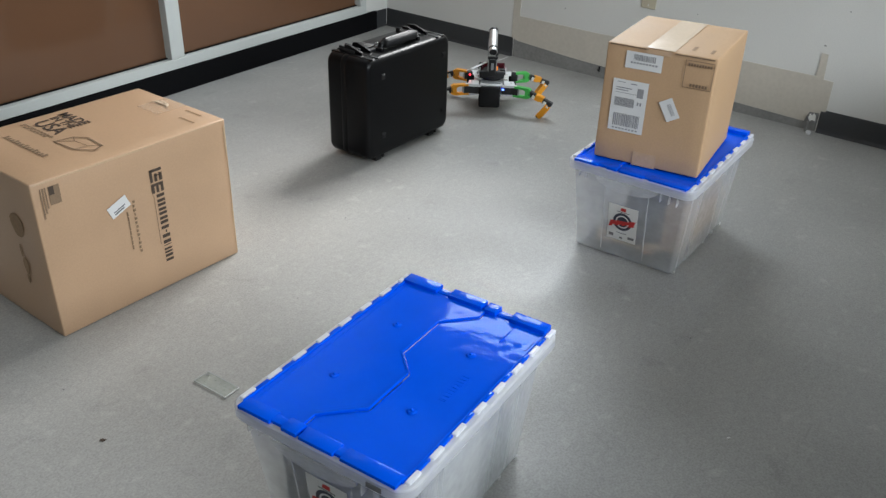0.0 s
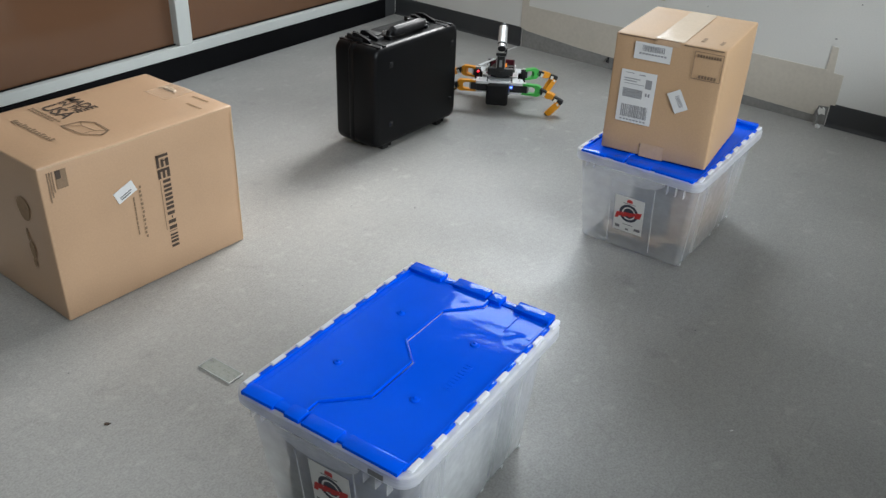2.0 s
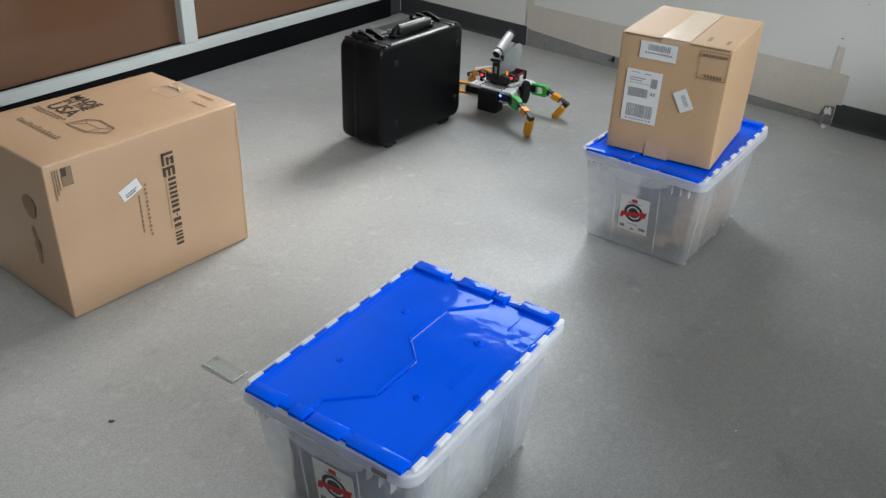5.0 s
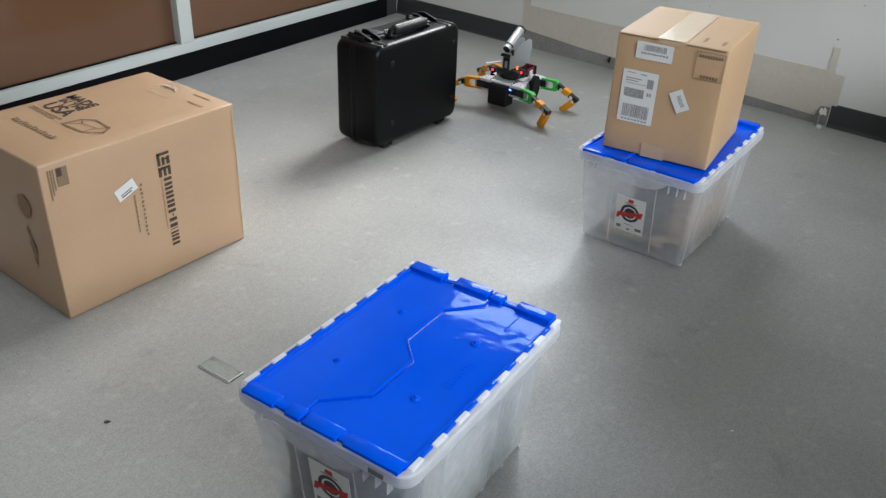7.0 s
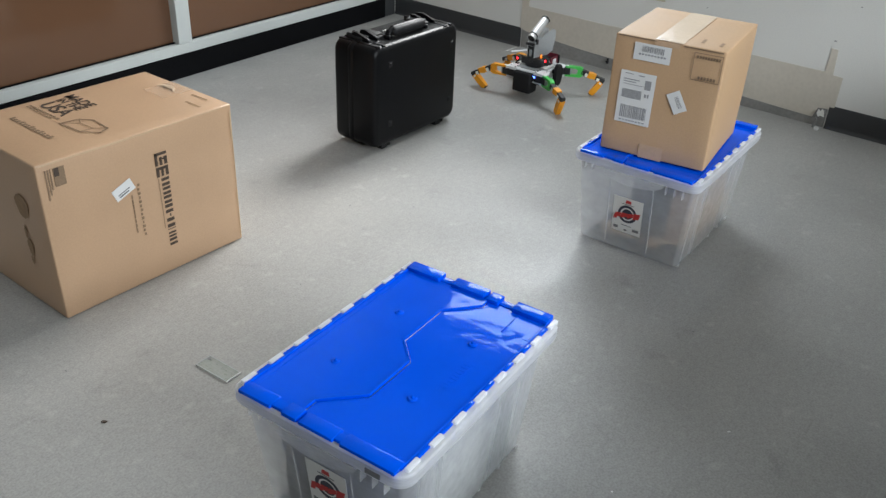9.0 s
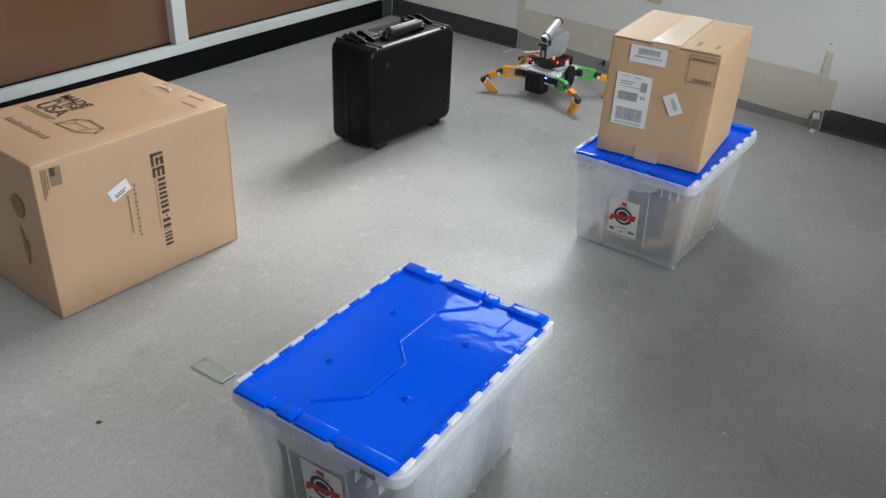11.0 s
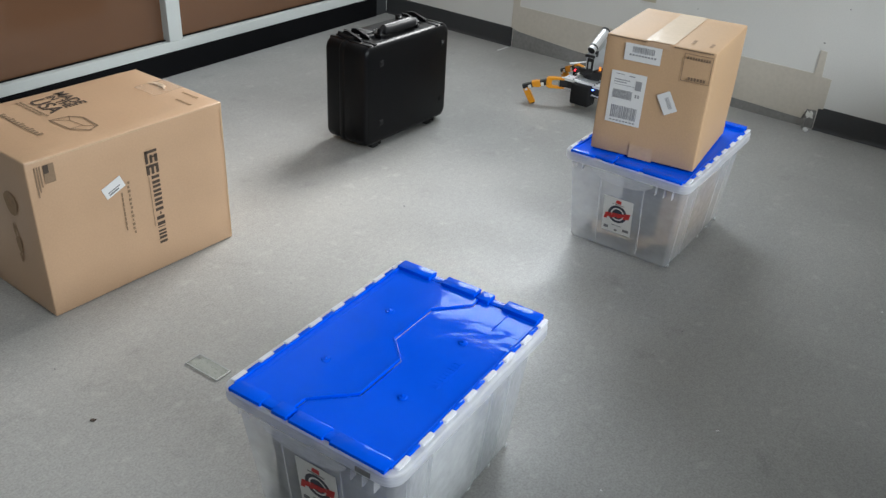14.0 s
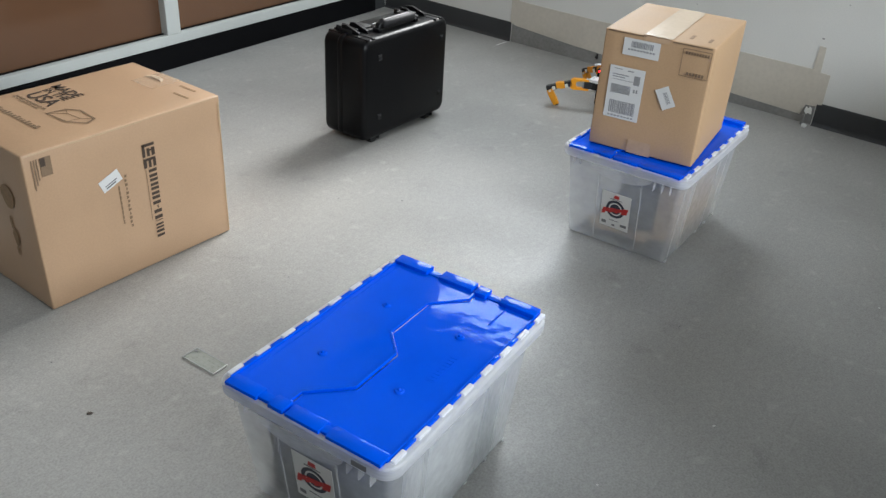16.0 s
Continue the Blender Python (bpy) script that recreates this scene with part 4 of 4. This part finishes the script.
def body_parts():
    for z0, lab in ((0.080, "lower white acrylic deck"), (0.122, "upper white acrylic deck")):
        bm = bmesh.new()
        prism(bm, [(0.100, 0.036), (0.104, 0.096), (0.064, 0.104), (0.040, 0.078), (-0.040, 0.078), (-0.064, 0.104), (-0.104, 0.096), (-0.106, 0.030),
                   (-0.106, -0.030), (-0.104, -0.096), (-0.064, -0.104), (-0.040, -0.078), (0.040, -0.078), (0.064, -0.104), (0.104, -0.096), (0.100, -0.036)], z0, z0 + 0.004, bevel=0.001)
        part("deck", bm, WHITE, robot, lab)
    for s in (-1, 1):
        for x0, x1 in ((0.060, 0.099), (-0.099, -0.060)):
            bm = bmesh.new()
            box(bm, x0, x1, s * 0.072 - 0.025, s * 0.072 + 0.025, 0.0845, 0.1215, bevel=0.003)
            part("hip_servo", bm, SERVO, robot)
        bm = bmesh.new()      # white bracket folded over each front corner
        box(bm, 0.1045, 0.1075, min(s * 0.046, s * 0.100), max(s * 0.046, s * 0.100), 0.119, 0.130, bevel=0.001)
        box(bm, 0.050, 0.1075, min(s * 0.040, s * 0.100), max(s * 0.040, s * 0.100), 0.1265, 0.130, bevel=0.001)
        br = part("shoulder_bracket", bm, WHITE, robot, "white folded shoulder bracket")
        for i in range(5):
            bm = bmesh.new()
            x, y = (0.060 + 0.020 * (i % 3), s * (0.052 + 0.034 * (i % 2)))
            tube(bm, (x, y, 0.1295), (x, y, 0.1335), 0.0032, n=8)
            part("bolt", bm, (SERVO, SILVER)[i % 2], br)
        for x in (-0.052, 0.052):
            bm = bmesh.new()
            tube(bm, (x, s * 0.066, 0.084), (x, s * 0.066, 0.122), 0.004, n=8)
            part("spacer", bm, SILVER, robot)
    bm = bmesh.new()      # board rack at the back
    box(bm, -0.098, -0.060, -0.060, -0.057, 0.127, 0.160)
    box(bm, -0.098, -0.095, -0.057, 0.060, 0.127, 0.166)
    part("board_rack", bm, SERVO, robot)
    for y0, y1 in ((-0.076, -0.040), (0.044, 0.074)):     # crumpled pale cover sheets on the deck
        bm = bmesh.new()
        box(bm, -0.030, 0.046, y0, y1, 0, 0.003)
        bmesh.ops.subdivide_edges(bm, edges=bm.edges[:], cuts=4, use_grid_fill=True)
        for v in bm.verts:
            v.co.z += 0.134 + 0.006 * noise.noise(v.co * 55)
        part("cover_sheet", bm, SHEET, robot, "crumpled pale cover sheet")
    bm = bmesh.new()
    box(bm, 0.052, 0.118, -0.054, 0.040, 0.027, 0.121, bevel=0.010, segs=3)
    part("battery_box", bm, FOAM, robot, "black foam-wrapped battery box", smooth=True)
    bm = bmesh.new()
    box(bm, -0.075, 0.045, -0.045, 0.045, 0.052, 0.0815, bevel=0.004)
    part("belly_pack", bm, SERVO, robot)
    for s in (-1, 1):
        bm = bmesh.new()
        prism(bm, [(0.030 * math.cos(a), 0.050 * math.sin(a)) for a in np.linspace(0, 2 * math.pi, 17)[:-1]], -0.010, 0.010, bevel=0.004, m=plane_frame((-0.018, s * 0.100, 0.102), (1, 0, 0), (0, 0, 1)))
        part("side_pad", bm, FOAM, robot, "black foam side pad", smooth=True)
    bm = bmesh.new()
    tube(bm, (0.0, 0, 0.127), (0.0, 0, 0.152), 0.055, n=24)
    tube(bm, (0.0, 0, 0.152), (0.0, 0, 0.168), 0.038, n=24)
    box(bm, 0.030, 0.052, -0.055, 0.055, 0.140, 0.172, bevel=0.004)
    part("turret_base", bm, SERVO, robot, "black turntable under the tube", smooth=True)
    # side plates of the turret
    for y in (-0.0195, 0.0165):
        bm = bmesh.new()
        prism(bm, [(0.068, 0.180), (0.070, 0.248), (0.0, 0.266), (-0.085, 0.280), (-0.110, 0.270), (-0.116, 0.240), (-0.096, 0.178), (-0.05, 0.168)], 0, 0.003, bevel=0.0008,
              m=Matrix(((1, 0, 0, 0), (0, 0, 1, y), (0, 1, 0, 0), (0, 0, 0, 1))))
        part("turret_plate", bm, SMOKE, robot, "translucent grey acrylic side plate")
    bm = bmesh.new()
    box(bm, 0.052, 0.068, -0.0160, 0.0160, 0.165, 0.240, bevel=0.002)
    box(bm, -0.04, 0.04, -0.0160, 0.0160, 0.168, 0.200, bevel=0.002)
    part("turret_mast", bm, SERVO, robot)
    bm = bmesh.new()
    box(bm, 0.0685, 0.072, -0.006, 0.006, 0.185, 0.215, bevel=0.001)
    box(bm, 0.0685, 0.074, -0.014, 0.014, 0.232, 0.244, bevel=0.001)
    part("mast_bracket", bm, PLATE, robot)
    a, b = Vector((0.074, 0, 0.266)), Vector((-0.034, 0, 0.325))
    d = (b - a).normalized()
    bm = bmesh.new()
    tube(bm, a, b, 0.0185, n=28)
    tb = part("tube", bm, SILVER, robot, "polished silver tube", smooth=True)
    bm = bmesh.new()
    tube(bm, b, b + d * 0.008, 0.0205, n=24)
    tube(bm, b + d * 0.008, b + d * 0.022, 0.004, n=10)
    part("end_cap", bm, SERVO, tb, "black end cap", smooth=True)
    # the tube's end is closed; a dark disc paints in the bore's shade
    bm = bmesh.new()
    tube(bm, a - d * 0.0008, a + d * 0.001, 0.0165, n=20)
    part("bore", bm, SERVO, tb, "dark disc painted as the shade inside the bore")
    bm = bmesh.new()
    tube(bm, a + d * 0.016, a + d * 0.024, 0.0195, n=24)
    box(bm, 0.046, 0.060, 0.012, 0.024, 0.238, 0.262, bevel=0.002)
    part("front_clamp", bm, SERVO, tb, "black clamp")
    bm = bmesh.new()
    box(bm, 0.070, 0.082, -0.022, 0.022, 0.236, 0.247, bevel=0.002)
    part("front_collar", bm, SERVO, tb)
    # electronics
    bm = bmesh.new()
    box(bm, -0.075, -0.015, 0.020, 0.060, 0.130, 0.134)
    box(bm, -0.075, -0.015, 0.056, 0.060, 0.134, 0.168)
    box(bm, -0.090, -0.086, -0.045, 0.055, 0.127, 0.170)
    pcb = part("circuit_board", bm, PCB, robot, "dark red circuit boards")
    rng2 = random.Random(3)
    for i in range(9):
        bm = bmesh.new()
        x, y = rng2.uniform(-0.07, 0.01), rng2.uniform(0.018, 0.055)
        box(bm, x, x + rng2.uniform(0.006, 0.014), y, y + rng2.uniform(0.005, 0.012), 0.134, 0.134 + rng2.uniform(0.006, 0.016), bevel=0.001)
        part("chip", bm, rng2.choice((WHITE, SERVO, SERVO)), pcb)
    bm = bmesh.new()
    box(bm, -0.055, -0.030, 0.061, 0.066, 0.135, 0.160, bevel=0.001)
    part("connector", bm, WHITE, robot, "white plug")
    bm = bmesh.new()
    box(bm, 0.020, 0.078, -0.055, 0.055, 0.1265, 0.131, bevel=0.001)
    part("front_panel", bm, PLATE, robot)
    # rear sensor on the robot's right with a red lamp, and its stand
    for y, led in ((-0.096, REDLED), (0.048, REDLED)):
        bm = bmesh.new()
        z = 0.143 if y < 0 else 0.160
        box(bm, -0.008, 0.014, y - 0.011, y + 0.011, z - 0.010, z + 0.011, bevel=0.003)
        tube(bm, (0.0, y, 0.125), (0.0, y, z - 0.008), 0.004, n=8)
        sn = part("sensor", bm, SERVO, robot, "black sensor block with a red lamp")
        bm = bmesh.new()
        bmesh.ops.create_uvsphere(bm, u_segments=12, v_segments=8, radius=0.0046, matrix=Matrix.Translation((0.015, y, z)))
        part("lamp", bm, led, sn, "glowing red lamp", smooth=True)
    bm = bmesh.new()
    box(bm, 0.1076, 0.1096, 0.046, 0.056, 0.107, 0.114)
    part("indicator", bm, BLUELED, robot, "glowing blue indicator")
    bm = bmesh.new()
    box(bm, 0.006, 0.014, 0.020, 0.026, 0.150, 0.182, bevel=0.001)
    part("indicator", bm, AMBERLED, robot, "amber indicator")
    bm = bmesh.new()
    box(bm, -0.06, 0.06, -0.006, 0.006, -0.002, 0.002, bevel=0.001, m=pose(0.030, -0.060, 0.190, 0, 0, -32))
    part("pointer", bm, WHITE, robot, "thin white strip")
    rng2 = random.Random(21)
    for i in range(10):       # small connectors and screws on the deck
        bm = bmesh.new()
        x, y = rng2.uniform(-0.085, 0.03), rng2.choice((-1, 1)) * rng2.uniform(0.050, 0.068)
        box(bm, x, x + rng2.uniform(0.006, 0.013), y - 0.004, y + 0.004, 0.1255, 0.1255 + rng2.uniform(0.008, 0.026), bevel=0.001)
        part("plug", bm, (WHITE, HORN, PCB, HORN)[i % 4], robot)
    rng2 = random.Random(8)
    for i in range(44):       # loose wires
        cu = bmesh.new()
        p0 = Vector((rng2.uniform(-0.085, 0.04), rng2.uniform(-0.045, 0.060), 0.132))
        p1 = Vector((rng2.uniform(-0.08, 0.04), rng2.uniform(-0.045, 0.060), 0.135))
        pm = (p0 + p1) / 2 + Vector((0, 0, rng2.uniform(0.03, 0.06)))
        q = [p0 * (1 - t) ** 2 + pm * 2 * t * (1 - t) + p1 * t * t for t in np.linspace(0, 1, 7)]
        for u, v in zip(q, q[1:]):
            tube(cu, u, v, 0.0020, n=6)
        part("wire", cu, (WIRE, SERVO, REDINK, SERVO, WIRE, HORN)[i % 6], robot)


def piece(name, parent, mat, *dims, bevel=0.002):
    bm = bmesh.new()
    box(bm, *dims, bevel=bevel)
    return part(name, bm, mat, parent)


def build_leg(shade):
    """Hip bracket, thigh and shin; each has its joint at its origin and runs along its own x."""
    bm = bmesh.new()
    prism(bm, [(0.026, -0.0240), (0.094, -0.0240), (0.106, -0.017), (0.106, 0.017), (0.094, 0.0240), (0.026, 0.0240), (0.026, 0.0165), (0.072, 0.0150), (0.082, 0.010), (0.082, -0.010), (0.072, -0.0150), (0.026, -0.0165)],
          -0.0105, 0.0105, m=plane_frame((0, 0, 0), (1, 0, 0), (0, 0, 1)))
    hip = part("hip_bracket", bm, shade, robot, "green forked hip bracket" if shade is GREEN else "orange forked hip bracket")
    piece("hip_servo", hip, SERVO, -0.016, 0.0480, -0.010, 0.010, -0.0160, 0.0155)
    piece("servo_flange", hip, PLATE, 0.0482, 0.0540, -0.008, 0.008, -0.0140, 0.0140, bevel=0.001)
    for z in (-0.0250, 0.0250):
        bm = bmesh.new()
        tube(bm, (0.034, 0, z - 0.001), (0.034, 0, z + 0.001), 0.0075, n=12)
        part("servo_horn", bm, HORN, hip)
    bm = bmesh.new()
    prism(bm, [(0.022, -0.0135), (0.040, -0.0135), (0.050, -0.0090), (0.058, -0.0090), (0.058, 0.0150), (0.036, 0.0150), (0.030, 0.0120), (0.022, 0.0120)], -0.0130, 0.0130, bevel=0.003, m=plane_frame((0, 0, 0), (1, 0, 0), (0, 0, 1)))
    thigh = part("thigh", bm, ORANGE, robot, "orange elbow joint between black servos")
    piece("servo", thigh, SERVO, -0.012, 0.0225, -0.0105, 0.0105, -0.0130, 0.0110)
    piece("servo_horn", thigh, HORN, 0.0085, 0.0215, -0.0135, 0.0135, -0.0125, 0.0035)
    piece("knee_servo", thigh, SERVO, 0.0572, FEMUR + 0.010, -0.0110, 0.0110, -0.0110, 0.0110, bevel=0.003)
    piece("servo_horn", thigh, HORN, 0.064, 0.078, -0.0135, 0.0135, -0.0100, 0.0045)
    bm = bmesh.new()
    prism(bm, [(0.007, -0.0135), (0.007, 0.0135), (0.044, 0.0145), (TIBIA - 0.005, 0.0115), (TIBIA - 0.005, -0.0115), (0.044, -0.0145)], -0.0125, 0.0125, bevel=0.003)
    shin = part("shin", bm, ORANGE, robot, "orange tapered shin")
    piece("spine", shin, ORANGE, 0.020, 0.068, -0.004, 0.004, 0.0120, 0.0150, bevel=0.001)
    piece("knee_cap", shin, SERVO, -0.009, 0.0085, -0.0120, 0.0120, -0.0105, 0.0105, bevel=0.003)
    piece("servo_horn", shin, HORN, 0.0088, 0.0170, -0.0145, 0.0145, -0.0060, 0.0060, bevel=0.001)
    piece("foot", shin, RUBBER, TIBIA - 0.006, TIBIA, -0.0095, 0.0095, -0.0095, 0.0095)
    return hip, thigh, shin


body_parts()
LEGS = [(1, 1, GREEN), (-1, 1, GREEN), (1, -1, ORANGE), (-1, -1, ORANGE)]     # ahead or behind, left or right
LEG_PARTS = [build_leg(s) for _, _, s in LEGS]

# the body's way: seconds, x, y, heading
WAY = [(0, 3.148, 1.943, 213), (0.5, 3.140, 1.954, 215), (1.0, 3.146, 1.946, 215), (1.5, 3.122, 1.936, 215), (1.8, 3.098, 1.912, 213), (2.0, 3.066, 1.886, 211), (2.5, 3.037, 1.862, 208), (3.0, 3.010, 1.861, 201), (3.5, 2.957, 1.848, 193),
       (4.0, 2.962, 1.837, 185), (5.0, 2.966, 1.834, 183.5), (5.8, 2.982, 1.828, 183), (6.3, 3.002, 1.826, 183), (6.5, 3.020, 1.825, 182.5), (7.0, 3.069, 1.829, 181.8), (7.5, 3.118, 1.835, 182), (8.0, 3.192, 1.845, 181.5), (8.5, 3.250, 1.842, 180), (9.0, 3.299, 1.835, 180),
       (9.6, 3.342, 1.828, 179.5), (10.3, 3.358, 1.815, 178.5), (11.0, 3.360, 1.786, 177.5), (11.5, 3.357, 1.758, 177), (12.0, 3.347, 1.709, 177.5), (12.5, 3.349, 1.661, 178), (13.0, 3.352, 1.609, 178.3), (13.5, 3.356, 1.568, 178.5), (14.0, 3.360, 1.525, 178.3),
       (14.5, 3.364, 1.476, 178.3), (15.0, 3.356, 1.432, 178.3), (15.5, 3.358, 1.410, 178.3), (16.0, 3.362, 1.398, 178.3)]
STEP = 0.4


def body_at(t):
    v = [float(np.interp(t, [w[0] for w in WAY], [w[i] for w in WAY])) for i in (1, 2, 3)]
    return pose(v[0], v[1], 0, 0, 0, v[2])


# where single feet tread: seconds, x, y
TREADS = {
    (1, 1): [(0, 3.151, 1.691), (0.5, 3.133, 1.700), (1.0, 3.130, 1.691), (1.5, 3.122, 1.680), (2.0, 3.097, 1.659), (2.5, 3.006, 1.607), (3.0, 2.918, 1.589), (3.5, 2.834, 1.590), (4.0, 2.788, 1.595), (5.0, 2.800, 1.600), (5.8, 2.840, 1.606), (6.3, 2.878, 1.607),
             (6.5, 2.900, 1.600), (7.0, 2.946, 1.602), (7.5, 2.995, 1.606), (8.0, 3.042, 1.621), (8.5, 3.079, 1.622), (9.0, 3.140, 1.619), (9.6, 3.205, 1.620),
             (10.5, 3.210, 1.600), (11.5, 3.200, 1.548), (12.0, 3.202, 1.500), (12.5, 3.207, 1.449), (13, 3.212, 1.400), (14, 3.210, 1.310), (15, 3.212, 1.212), (15.5, 3.212, 1.190), (16, 3.212, 1.183)],
    (-1, 1): [(0, 3.370, 1.836), (1.5, 3.350, 1.828), (2.0, 3.292, 1.782), (2.5, 3.235, 1.725), (3.0, 3.125, 1.655), (3.5, 3.085, 1.638), (4.0, 3.052, 1.622), (5.0, 3.054, 1.620), (6.0, 3.062, 1.618), (6.5, 3.091, 1.622), (7.0, 3.153, 1.629), (7.5, 3.221, 1.633), (8.0, 3.298, 1.637),
              (8.5, 3.361, 1.634), (9.0, 3.440, 1.626), (9.8, 3.490, 1.616), (11.5, 3.490, 1.545), (12.5, 3.482, 1.450), (14, 3.490, 1.311), (15, 3.488, 1.218), (15.5, 3.488, 1.195), (16, 3.490, 1.185)],
    (1, -1): [(0, 2.931, 2.061), (1.5, 2.915, 2.060), (2.0, 2.880, 2.020), (3.5, 2.823, 2.040), (4.2, 2.835, 2.046), (6.3, 2.850, 2.040), (7.0, 2.925, 2.038), (8.0, 3.037, 2.032), (8.5, 3.120, 2.036), (9.0, 3.192, 2.036), (9.8, 3.210, 2.030), (10.7, 3.208, 1.990),
              (11.5, 3.206, 1.945), (12.0, 3.205, 1.905), (12.5, 3.214, 1.878), (13, 3.211, 1.826), (13.5, 3.206, 1.772), (14, 3.200, 1.728), (14.5, 3.196, 1.670), (15, 3.199, 1.635), (15.5, 3.203, 1.618), (16, 3.207, 1.608)],
}


def tread(t, ahead, left):
    t = min(16.0, max(0.0, t))
    rows = TREADS.get((ahead, left))
    if rows is None:
        return body_at(t) @ Vector((0.138 * ahead, 0.205 * left, 0))
    return Vector((float(np.interp(t, [r[0] for r in rows], [r[1] for r in rows])), float(np.interp(t, [r[0] for r in rows], [r[2] for r in rows])), 0))


def foot_at(t, ahead, left):
    """World place of a foot: it stands still for half of each short step and is swung, lifted, in the other half."""
    shift = 0.0 if ahead * left > 0 else 0.5
    u = t / STEP + shift
    k, ph = math.floor(u), u - math.floor(u)
    plant = lambda n: tread((n + 0.25 - shift) * STEP, ahead, left)
    if ph < 0.5:
        return plant(k)
    a, b, w = plant(k), plant(k + 1), (ph - 0.5) * 2
    w = w * w * (3 - 2 * w)
    p = a.lerp(b, w)
    p.z = 0.018 * min(1, (b - a).length / 0.02) * math.sin(math.pi * (ph - 0.5) * 2)
    return p


def leg_pose(t, ahead, left):
    """Poses of hip, thigh and shin that put the foot where it belongs."""
    f = body_at(t).inverted() @ foot_at(t, ahead, left)
    hip = Vector((HIPX * ahead, HIPY * left, HIPZ))
    d = f - hip
    yaw = math.degrees(math.atan2(d.y, d.x))
    r, h = math.hypot(d.x, d.y) - COXA, d.z
    dist = min(FEMUR + TIBIA - 0.002, math.hypot(r, h))
    inner = math.acos((FEMUR ** 2 + dist ** 2 - TIBIA ** 2) / (2 * FEMUR * dist))
    up = math.atan2(h, r) + inner
    kx, kz = COXA + FEMUR * math.cos(up), FEMUR * math.sin(up)
    down = math.atan2(h - kz, r + COXA - kx)
    m = pose(*hip, 0, 0, yaw)
    return (m, m @ pose(COXA, 0, 0, 0, -math.degrees(up), 0), m @ pose(kx, 0, kz, 0, -math.degrees(down), 0))


def motions():
    times = [i / 15 for i in range(241)]
    walk(robot, [(t, body_at(t)) for t in times])
    for (ahead, left, _), parts in zip(LEGS, LEG_PARTS):
        rows = [(t, leg_pose(t, ahead, left)) for t in times]
        for i, ob in enumerate(parts):
            walk(ob, [(t, p[i]) for t, p in rows])


motions()
